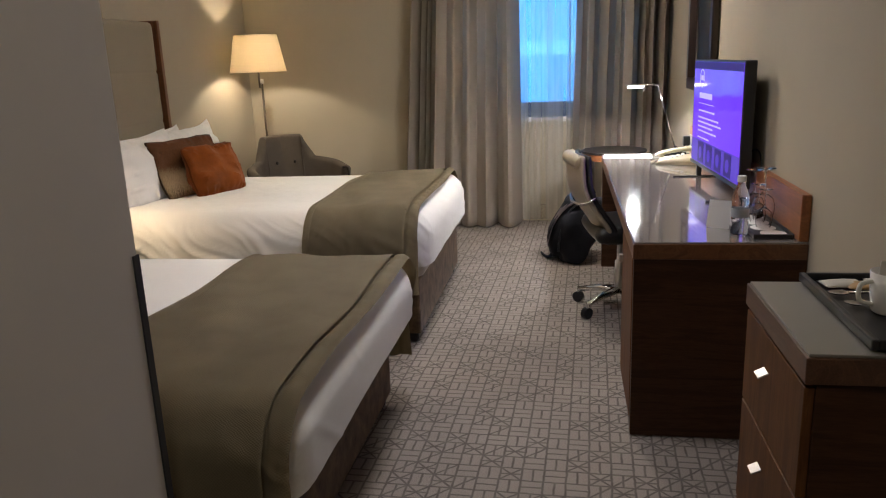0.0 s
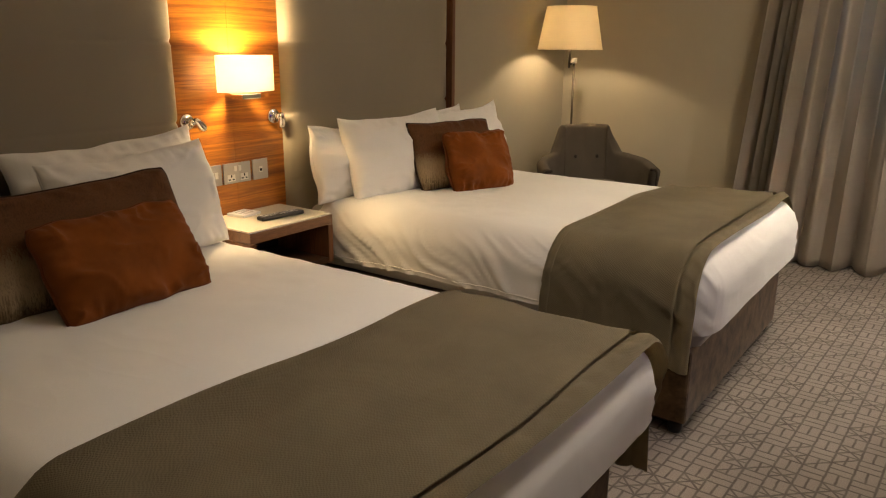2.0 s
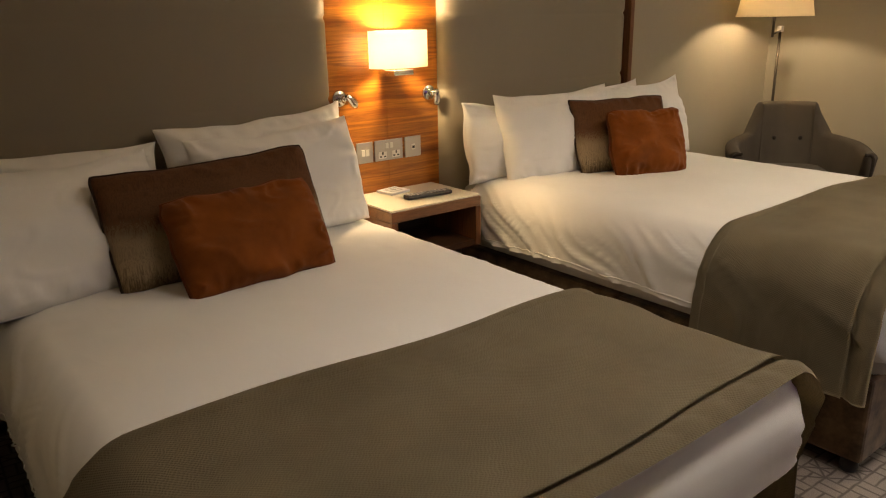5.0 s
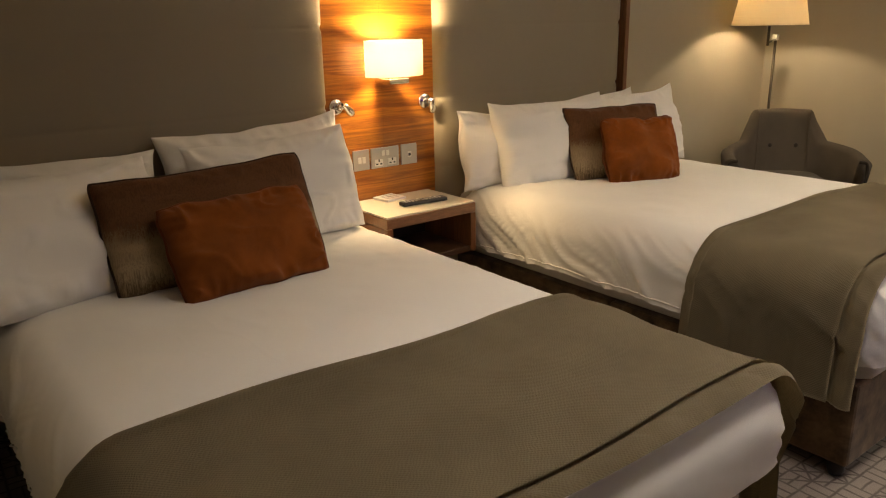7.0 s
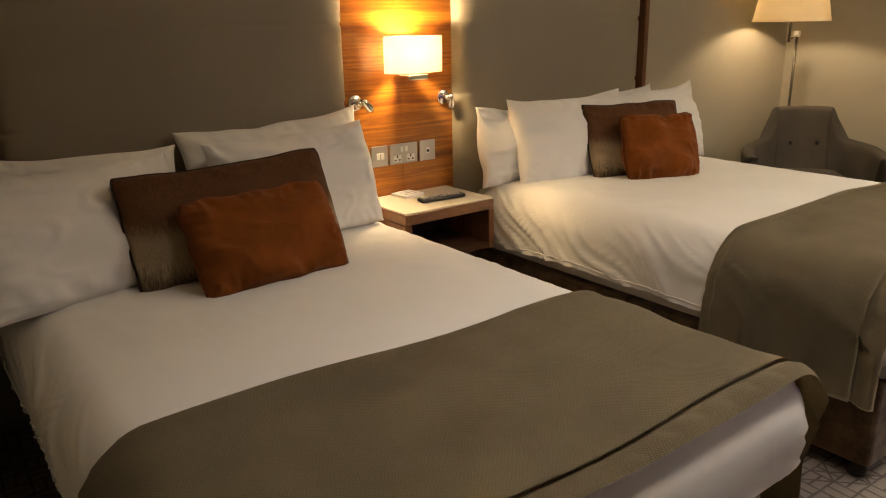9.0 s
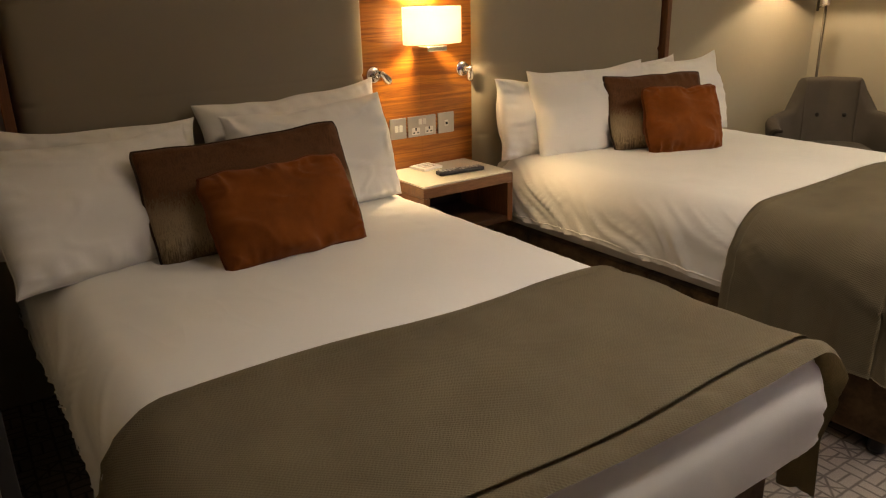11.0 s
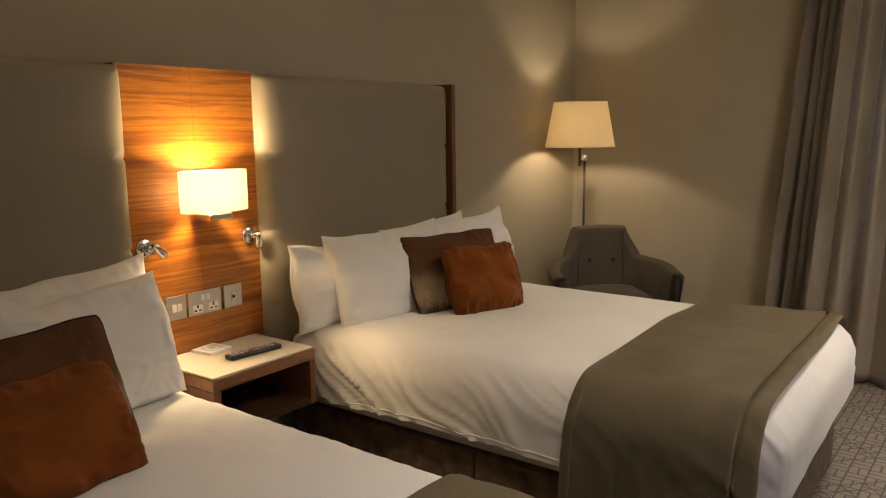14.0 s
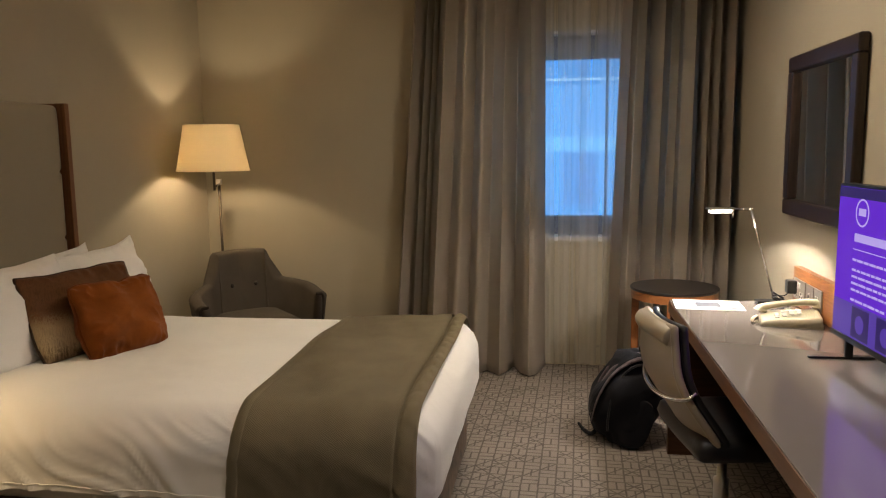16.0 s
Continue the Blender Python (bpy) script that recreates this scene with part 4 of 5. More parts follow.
def armchair():
    """Tub chair: buttoned back that flares into sloping arms, rounded seat pad, dark legs."""
    c = thing("armchair", (-2.31, 6.66, 0), "grey-brown upholstered tub armchair with two buttons in the back", "armchair")
    cx = -2.31

    def shell(u, v, off):
        # u: from one arm tip round the back to the other arm tip, v: from the bottom up
        s = 2 * u - 1
        a = abs(s)
        top = 0.812 - 0.20 * min(1, max(0, (a - 0.38) / 0.12)) * 0.9 - 0.075 * max(0, (a - 0.48) / 0.52)
        bottom = 0.26
        if a < 0.42:
            x, y = 0.245 * s / 0.42, 0.0
            y = -0.05 * (a / 0.42) ** 3
        else:
            k = (a - 0.42) / 0.58
            x, y = math.copysign(0.245 + 0.19 * math.sin(min(1, k * 1.4) * math.pi / 2) , s), -0.05 - 0.46 * k
        z = bottom + (top - bottom) * v
        lean = 0.14 * (v - 0.3) * (1 - min(1, a / 0.5))
        flare = 0.05 * v * min(1, max(0, (a - 0.4) / 0.3))
        n = Vector((-x * (a > 0.42), 1 * (a <= 0.42), 0))
        inward = Vector((-math.copysign(1, s) * min(1, max(0, (a - 0.3) / 0.2)), -1 + min(1, max(0, (a - 0.3) / 0.25)), 0))
        inward = inward.normalized() if inward.length else Vector((0, -1, 0))
        p = Vector((cx + x + math.copysign(flare, s), 6.66 + y + lean, z))
        return p + inward * off

    def ring(u, v):
        # closed section: outside up, over the rounded top, inside down
        w = v * 2
        if w < 0.86:
            return shell(u, w / 0.86, 0.0)
        if w < 1.14:
            t = (w - 0.86) / 0.28
            p = shell(u, 1.0, 0.045 * (1 - math.cos(math.pi * t)))
            p.z += 0.028 * math.sin(math.pi * t)
            return p
        return shell(u, 1 - (w - 1.14) / 0.86, 0.09)
    bm = grid_mesh(ring, 72, 44)
    bmesh.ops.holes_fill(bm, edges=[e for e in bm.edges if e.is_boundary], sides=0)
    part("shell", bm, M_ARMCHAIR, c, smooth=True)
    part("seat", rounded(((cx - 0.275, cx + 0.275), (6.10, 6.60), (0.30, 0.445)), 0.05, 0.04, lambda p: p + Vector((0, 0, 0.012 * (1 - ((p.x - cx) / 0.27) ** 2))), False), M_ARMCHAIR, c, smooth=True)
    for s in (-1, 1):
        part("arm_front", tube(smooth_path([(cx + s * 0.43, 6.155, 0.28), (cx + s * 0.45, 6.148, 0.42), (cx + s * 0.455, 6.150, 0.555), (cx + s * 0.40, 6.152, 0.575)], 5), 0.010, 8), M_ARMDARK, c, smooth=True)
        part("button", turned([(0, 0.010), (0.010, 0.009), (0.014, 0.003), (0.014, -0.004), (0, -0.004)], (cx + s * 0.092 + 0.015, 6.592, 0.615), 14, pose(0, 0, 0, 84, 0, 0)), M_ARMDARK, c, smooth=True)
        for y in (6.18, 6.58):
            part("leg", turned([(0, 0), (0.014, 0), (0.022, 0.29), (0, 0.29)], (cx + s * 0.24, y, 0), 12), M_FRAME, c, smooth=True)
    c.matrix_basis = pose(-2.43, 6.55, 0, 0, 0, 43) @ Matrix.Diagonal((0.86, 0.88, 1.0, 1))
    return c


armchair()


def floor_lamp():
    f = thing("floor_lamp", (-2.60, 6.69, 0), "lit floor lamp with a cream tapered shade on a steel pole", "floor lamp")
    px, py = -2.600, 6.69
    sx, sy = -2.53, 6.47
    part("base", turned([(0, 0), (0.13, 0), (0.13, 0.012), (0.12, 0.02), (0, 0.022)], (px, py, 0), 36), M_SATIN, f, smooth=True)
    part("pole", tube([(px, py, 0.02), (px, py, 0.7), (px, py, 1.285)], 0.009, 12), M_POLE, f, smooth=True)
    part("joint", box(px - 0.016, px + 0.016, py - 0.016, py + 0.016, 1.262, 1.298, 0.004), M_SATIN, f)
    part("swing_arm", tube([(px, py, 1.268), (sx, sy, 1.256)], 0.007, 10), M_POLE, f, smooth=True)
    part("stem", tube([(sx, sy, 1.235), (sx, sy, 1.44)], 0.0085, 12), M_POLE, f, smooth=True)
    part("bulb", turned([(0, 0), (0.013, 0), (0.014, 0.03), (0.012, 0.034), (0, 0.034)], (sx, sy, 1.415), 16), M_WHITEPL, f, smooth=True)
    bm = bmesh.new()
    for d in (0.0, 0.0025):
        grid_mesh(lambda u, v, d=d: (sx + (0.226 - 0.054 * v - d) * math.cos(2 * math.pi * u), sy + (0.226 - 0.054 * v - d) * math.sin(2 * math.pi * u), 1.362 + 0.286 * v), 72, 6, wrap_u=True, bm=bm)
    shade = part("shade", bm, M_SHADE, f, "cream fabric tapered shade", smooth=True)
    for r, z in ((0.226, 1.362), (0.172, 1.648)):
        part("shade_rim", tube([(sx + r * math.cos(k * math.pi / 36), sy + r * math.sin(k * math.pi / 36), z) for k in range(72)], 0.003, 6, True), M_SHADE, shade, smooth=True)
    part("shade_spider", tube([(sx - 0.22, sy, 1.372), (sx, sy, 1.385), (sx + 0.22, sy, 1.372)], 0.002, 6), M_SATIN, shade)
    return f


floor_lamp()


def side_table():
    c = thing("side_table", (0.30, 6.15, 0), "round side table with a black top and cherry wood rim", "side table")
    x, y, r, z = 0.29, 6.15, 0.238, 0.712
    part("tabletop", turned([(0, z - 0.014), (r - 0.003, z - 0.014), (r, z - 0.010), (r, z - 0.003), (r - 0.003, z), (0, z)], (x, y, 0), 64), M_TABLETOP, c, "black stained round top", smooth=False)
    part("rim", turned([(r - 0.035, z - 0.060), (r - 0.005, z - 0.060), (r - 0.005, z - 0.0145), (r - 0.035, z - 0.0145), (r - 0.035, z - 0.060)], (x, y, 0), 64), M_REDWOOD, c, smooth=False)
    for k in range(4):
        a = math.pi / 4 + k * math.pi / 2 + 0.55
        lx, ly = x + (r - 0.03) * math.cos(a), y + (r - 0.03) * math.sin(a)
        part("leg", box(-0.02, 0.02, -0.016, 0.016, 0, z - 0.06, 0.003, pose(lx, ly, 0, 0, 0, math.degrees(a))), M_REDWOOD, c)
    return c


side_table()

# ---- desk wall ----
DX, DY0, DY1, DZ = 0.176, 3.172, 5.585, 0.752


def desk():
    d = thing("desk", ((DX + X1) / 2, (DY0 + DY1) / 2, 0), "long dark walnut desk with a glossy taupe glass top", "desk")
    part("desktop", box(DX, X1 - 0.002, DY0, DY1, DZ - 0.062, DZ - 0.007, 0.002), timber("desk_edge_walnut", (0.19, 0.085, 0.038), (0.085, 0.034, 0.015), "y", 0.35), d)
    part("glass_top", box(DX + 0.003, X1 - 0.004, DY0 + 0.003, DY1 - 0.003, DZ - 0.0068, DZ, 0.0012), M_GLASSTOP, d, "glossy taupe back-painted glass")
    part("end_panel", box(DX + 0.004, X1 - 0.002, DY0 + 0.001, DY0 + 0.04, 0.004, DZ - 0.063, 0.002), M_DESKWOOD_SHADE, d)
    part("end_panel", box(DX + 0.004, X1 - 0.002, DY1 - 0.07, DY1 - 0.03, 0.0, DZ - 0.063, 0.002), M_DESKWOOD_SHADE, d)
    part("pedestal", box(DX + 0.022, X1 - 0.002, DY0 + 0.041, DY0 + 0.50, 0.03, DZ - 0.063, 0.002), M_DESKWOOD, d)
    door = part("pedestal_door", box(DX + 0.002, DX + 0.021, DY0 + 0.044, DY0 + 0.497, 0.06, DZ - 0.066, 0.002), M_DRAWER, d)
    part("handle", box(DX - 0.014, DX + 0.0015, DY0 + 0.44, DY0 + 0.47, 0.56, 0.59, 0.002), M_SATIN, door)
    # Added board whose near-black colour carries the shade under the desk.
    part("shade_board", box(X1 - 0.05, X1 - 0.03, DY0 + 0.51, DY1 - 0.08, 0.25, DZ - 0.063, 0.001), M_RECESS_SHADE, d)
    return d


desk()

up = thing("desk_upstand", (X1 - 0.02, 4.35, DZ), "cherry wood upstand board along the back of the desk", "upstand")
part("board", box(X1 - 0.034, X1 - 0.002, DY0 + 0.004, 3.98, DZ + 0.001, 0.915, 0.003), M_REDWOOD, up)
part("board", box(X1 - 0.034, X1 - 0.002, 3.983, 5.545, DZ + 0.001, 0.930, 0.003), M_REDWOOD, up)
UPX = X1 - 0.034
socket_plate(5.36, 5.51, 0.79, 0.882, UPX, "double", "black double power socket in the desk upstand", -1)
socket_plate(5.255, 5.345, 0.79, 0.882, UPX, "jack", "white data outlet in the desk upstand", -1)
socket_plate(5.155, 5.245, 0.79, 0.882, UPX, "switch", "white switch plate in the desk upstand", -1)


def charger():
    c = thing("charger", (UPX - 0.03, 5.47, 0.80), "black plug charger with a coiled cable in the desk socket", "charger")
    part("plug", box(UPX - 0.052, UPX - 0.0105, 5.445, 5.495, 0.815, 0.875, 0.006), M_BLACKPL, c)
    pts = []
    for k in range(60):
        a = k * 0.55
        pts.append((UPX - 0.075 - 0.022 * math.cos(a) , 5.50 + 0.026 * math.sin(a * 1.13), DZ + 0.006 + 0.030 * (0.5 + 0.5 * math.sin(a * 0.41)) + 0.012 * (1 + math.cos(a))))
    part("cable", tube([(UPX - 0.04, 5.47, 0.816), (UPX - 0.055, 5.48, 0.80)] + pts, 0.0028, 6), M_BLACKPL, c, smooth=True)
    return c


charger()


def television():
    """Flat screen on two splayed feet, turned a little from the wall."""
    m = pose(0.636, 4.255, 0, 0, 0, 3.2)
    w, z0, z1 = 0.452, 0.822, 1.352
    t = thing("television", (0.636, 4.255, DZ), "flat television showing a purple welcome screen, on splayed feet", "television")
    part("housing", box(-0.004, 0.045, -w, w, z0, z1, 0.006, m), M_BLACKPL, t)
    part("back_bulge", box(0.046, 0.085, -w * 0.62, w * 0.62, z0 + 0.02, z0 + 0.30, 0.015, m), M_BLACKPL, t)
    part("bezel", box(-0.009, -0.0045, -w, w, z0, z0 + 0.018, 0.001, m), M_BLACKPL, t)
    screen = glow("screen_purple", (0.085, 0.016, 0.42), 1.35)
    bsdf(screen).inputs["Roughness"].default_value = 0.08
    s = part("screen", box(-0.0052, -0.0045, -w + 0.008, w - 0.008, z0 + 0.019, z1 - 0.010, 0, m), screen, t)
    bars, dark = glow("screen_text", (0.42, 0.33, 0.78), 1.0), glow("screen_dark", (0.02, 0.008, 0.10), 1.0)
    lilac = glow("screen_lilac", (0.07, 0.03, 0.32), 1.0)

    def flat(name, a, b, c, d, mat, lift=0.0):
        part(name, box(-0.0062 - lift, -0.0056 - lift, a, b, c, d, 0, m), mat, s)
    flat("top_band", -w + 0.009, w - 0.009, z1 - 0.045, z1 - 0.011, dark)
    flat("lower_band", -w + 0.009, w - 0.009, z0 + 0.020, z0 + 0.135, lilac)
    # the mark: a ring and two bars, then a heading, a rule and lines of text
    part("mark", turned([(0.040, 0), (0.046, 0), (0.046, 0.0008), (0.040, 0.0008), (0.040, 0)], (0, 0, 0), 36, m @ pose(-0.0058, 0.27, 1.262, 0, -90, 0)), bars, s)
    flat("mark_bar", 0.245, 0.295, 1.252, 1.276, bars)
    flat("heading", 0.06, 0.315, 1.165, 1.192, bars)
    flat("rule", 0.02, 0.32, 1.138, 1.141, bars)
    for k, (a, b) in enumerate(((0.05, 0.32), (-0.06, 0.32), (-0.10, 0.32), (0.02, 0.32), (-0.02, 0.32), (0.10, 0.32))):
        z = 1.108 - 0.022 * k - 0.012 * (k > 0) - 0.012 * (k > 4)
        y = b
        rnd = random.Random(k + 3)
        while y > a:
            n = rnd.uniform(0.02, 0.055)
            flat("word", y - n, y, z - 0.008, z, bars)
            y -= n + 0.006
    for k in range(4):
        y = 0.30 - 0.17 * k
        flat("tile", y - 0.12, y, z0 + 0.026, z0 + 0.128, dark, 0.001)
        part("tile_disc", turned([(0, 0), (0.030, 0), (0.030, 0.0008), (0, 0.0008)], (0, 0, 0), 28, m @ pose(-0.0078, y - 0.06, z0 + 0.075, 0, -90, 0)), lilac, s)
    for sgn in (-1, 1):
        y = sgn * 0.36
        f = box(-0.115, 0.105, y - 0.009, y + 0.009, DZ + 0.0008, DZ + 0.007, 0.002, m)
        box(0.005, 0.030, y - 0.008, y + 0.008, DZ + 0.0065, z0 + 0.012, 0.002, m, bm=f)
        part("foot", f, M_BLACKPL, t, smooth=True)
    part("power_cable", tube(smooth_path([m @ Vector((0.07, -w * 0.5, 0.92)), m @ Vector((0.085, -w * 0.8, 0.98)), m @ Vector((0.09, -w * 0.95, 0.93)), m @ Vector((0.08, -w * 0.9, 0.80))], 6), 0.004, 8), M_BLACKPL, t, smooth=True)
    return t


television()


def desk_lamp():
    d = thing("desk_lamp", (0.655, 5.66, DZ), "lit slim chrome desk lamp with a flat head on the desk", "desk lamp")
    part("base", box(0.565, 0.705, 5.505, 5.575, DZ + 0.0005, DZ + 0.014, 0.004), M_BLACKPL, d)
    foot, top, tip = Vector((0.645, 5.54, DZ + 0.012)), Vector((0.515, 5.50, 1.194)), Vector((0.325, 5.46, 1.203))
    for o in (-0.005, 0.005):
        part("arm", tube([foot + Vector((0, o, 0)), top + Vector((0, o, 0))], 0.0035, 8), M_CHROME, d, smooth=True)
    part("elbow", turned([(0, -0.012), (0.007, -0.012), (0.007, 0.012), (0, 0.012)], top, 12, pose(0, 0, 0, 90, 0, 0)), M_CHROME, d, smooth=True)
    part("head_rod", tube([top, (0.43, 5.483, 1.198)], 0.004, 8), M_CHROME, d, smooth=True)
    m = pose(0.375, 5.47, 1.196, 0, 0, 12)
    bm = box(-0.062, 0.062, -0.026, 0.026, 0.0, 0.008, 0.003, m)
    part("head", bm, M_SATIN, d)
    part("tube_lamp", box(-0.050, 0.050, -0.020, 0.020, -0.016, -0.0005, 0.006, m), glow("lamp_tube", (1.0, 0.93, 0.82), 6.0), d, "glowing lamp tube")
    part("knob", tube([m @ Vector((0.045, -0.03, 0.0)), m @ Vector((0.045, -0.03, -0.035))], 0.005, 10), M_WHITEPL, d, smooth=True)
    return d


desk_lamp()


def telephone():
    t = thing("telephone", (0.60, 5.15, DZ), "cream corded desk telephone with a coiled lead", "telephone")
    m = pose(0.60, 5.15, DZ + 0.001, 0, 0, -12)

    def body(u, v):
        a, b = 2 * u - 1, 2 * v - 1
        x, y = 0.105 * math.copysign(abs(a) ** 0.7, a), 0.095 * math.copysign(abs(b) ** 0.7, b)
        z = (0.022 + 0.045 * (0.5 + 0.5 * a)) * (1 - abs(a) ** 14) ** 0.4 * (1 - abs(b) ** 14) ** 0.4
        return m @ Vector((x, y, z))
    bm = grid_mesh(body, 24, 24)
    bmesh.ops.contextual_create(bm, geom=[e for e in bm.edges if e.is_boundary])
    part("base", bm, M_IVORY, t, smooth=True)
    path = smooth_path([m @ Vector(p) for p in ((-0.10, 0.058, 0.040), (-0.085, 0.058, 0.062), (0.0, 0.058, 0.090), (0.085, 0.058, 0.100), (0.105, 0.058, 0.078))], 6)
    part("handset", tube(path, lambda k: 0.017 + 0.010 * abs(2 * k - 1) ** 2, 14), M_IVORY, t, smooth=True)
    for j in range(4):
        for i in range(3):
            part("key", box(-0.055 + j * 0.024, -0.038 + j * 0.024, -0.055 + i * 0.026, -0.036 + i * 0.026, 0.036 + 0.0095 * j, 0.044 + 0.0095 * j, 0.002, m, 1), M_WHITEPL, t)
    coil = []
    for k in range(300):
        s = k / 300
        c = Vector((-0.11 - 0.02 * math.sin(s * 3.1), 0.05 - 0.16 * s, 0.009)) if s < 0.6 else Vector((-0.11 - 0.02 * math.sin(s * 3.1) + 0.42 * (s - 0.6), -0.046 - 0.06 * math.sin((s - 0.6) * 3.9), 0.009))
        coil.append(m @ (c + Vector((0.0055 * math.cos(k * 1.1), 0.002, 0.0055 * math.sin(k * 1.1)))))
    part("coiled_lead", tube(coil, 0.0016, 5), M_IVORY, t, smooth=True)
    t.matrix_basis = pose(0.60, 5.15, DZ) @ Matrix.Diagonal((1.12, 1.12, 0.76, 1))
    return t


telephone()


def papers():
    m = pose(0.335, 5.47, DZ + 0.0008, 0, 0, -4)
    p = thing("desk_papers", (0.335, 5.47, DZ), "white printed papers lying on the desk", "papers")
    part("sheet", box(-0.15, 0.15, -0.105, 0.105, 0, 0.0016, 0, m), M_PAPER, p)
    part("dark_panel", box(-0.055, 0.055, -0.05, 0.05, 0.0018, 0.0022, 0, m), M_INK, p)
    part("print", box(0.09, 0.12, -0.09, -0.06, 0.0018, 0.0022, 0, m), M_INK, p)
    return p


papers()


def mirror():
    y0, y1, z0, z1, x = 4.915, 5.755, 1.155, 1.89, X1
    k = thing("wall_mirror", (x, (y0 + y1) / 2, z0), "rectangular mirror in a broad dark wooden frame", "mirror")
    f = 0.072
    bm = bmesh.new()
    for a, b, c, d in ((y0, y1, z0, z0 + f), (y0, y1, z1 - f, z1), (y0, y0 + f, z0 + f, z1 - f), (y1 - f, y1, z0 + f, z1 - f)):
        box(x - 0.042, x - 0.002, a, b, c, d, 0.010, bm=bm, seg=3)
    part("frame", bm, M_FRAME, k)
    part("mirror_glass", box(x - 0.018, x - 0.012, y0 + f - 0.004, y1 - f + 0.004, z0 + f - 0.004, z1 - f + 0.004, 0.001), M_MIRROR, k)
    return k


mirror()


def office_chair():
    c = thing("office_chair", (0.235, 4.60, 0), "swivel desk chair with a beige back and black leather seat", "office chair")
    cx, cy = 0.235, 4.60
    part("column", turned([(0, 0.10), (0.028, 0.10), (0.028, 0.28), (0.018, 0.285), (0.018, 0.42), (0, 0.42)], (cx, cy, 0), 20), M_SATIN, c, smooth=True)
    for k in range(5):
        a = radians(180 - 36 + 72 * k)
        ex, ey = cx + 0.255 * math.cos(a), cy + 0.255 * math.sin(a)
        part("base_leg", tube([(cx, cy, 0.115), ((cx + ex) / 2, (cy + ey) / 2, 0.105), (ex, ey, 0.078)], lambda t: 0.024 - 0.010 * t, 10), M_CHROME, c, smooth=True)
        w = part("castor", tube([(ex - 0.010 * math.sin(a), ey + 0.010 * math.cos(a), 0.031), (ex + 0.022 * math.sin(a), ey - 0.022 * math.cos(a), 0.031)], 0.031, 18), M_BLACKPL, c, smooth=False)
        part("stem", tube([(ex, ey, 0.05), (ex, ey, 0.085)], 0.007, 8), M_SATIN, w)
    part("seat", rounded(((0.055, 0.52), (cy - 0.245, cy + 0.245), (0.425, 0.515)), 0.042, 0.03, lambda p: p + Vector((0, 0, 0.012 * fold(p.x, p.y, 0, 3, 2))), False), M_BLACKLEATHER, c, "black leather seat pad", smooth=True)
    part("mechanism", box(cx - 0.09, cx + 0.09, cy - 0.06, cy + 0.06, 0.385, 0.424, 0.01), M_BLACKPL, c)

    def back(u, v, off):
        a = 2 * u - 1
        half = 0.235 * (1 - 0.16 * v ** 2) * (0.80 + 0.20 * math.sin(math.pi * min(1, 0.18 + v * 0.9)))
        x = 0.085 - 0.125 * v + 0.035 * math.cos(v * 5.2) - 0.05 * (v > 0.8) * (v - 0.8) + 0.03 * a * a
        return Vector((x + off, cy + half * a, 0.445 + 0.435 * v))

    def panel(o0, o1, mat, name, label):
        bm = grid_mesh(lambda u, v: back(u, v, o0 - (0.012 * (1 - (2 * u - 1) ** 2) if o0 < o1 and name == "back_shell" else 0)), 24, 30)
        grid_mesh(lambda u, v: back(u, v, o1 + (0.018 * (1 - (2 * u - 1) ** 4) * (0.8 + 0.2 * math.sin(v * 28)) if name == "backrest" else 0)), 24, 30, bm=bm)
        loops = [(k / 24, 0) for k in range(24)] + [(1, k / 30) for k in range(30)] + [(1 - k / 24, 1) for k in range(24)] + [(0, 1 - k / 30) for k in range(30)]
        ob = part(name, bm, mat, c, label, smooth=True)
        mid = (o0 + o1) / 2
        part("edge_roll", tube([back(u, v, mid) for u, v in loops], abs(o1 - o0) / 2 + 0.004, 8, True), mat, ob, smooth=True)
    panel(-0.012, 0.008, M_BEIGELEATHER, "back_shell", "beige leather outer back")
    panel(0.022, 0.040, M_BLACKLEATHER, "backrest", "black leather padded back")
    part("head_roll", tube(smooth_path([back(0.04, 0.93, 0.0), back(0.3, 0.965, -0.012), back(0.7, 0.965, -0.012), back(0.96, 0.93, 0.0)], 8), 0.036, 14), M_BEIGELEATHER, c, smooth=True)
    part("back_bar", tube(smooth_path([back(-0.03, 0.54, 0.03), back(-0.03, 0.50, -0.01), back(0.2, 0.44, -0.034), back(0.5, 0.42, -0.042), back(0.8, 0.44, -0.034), back(1.03, 0.50, -0.01), back(1.03, 0.54, 0.03)], 8), 0.008, 10), M_CHROME, c, smooth=True)
    c.matrix_basis = pose(cx + 0.005, cy + 0.05, 0, 0, 0, 9)
    return c


office_chair()


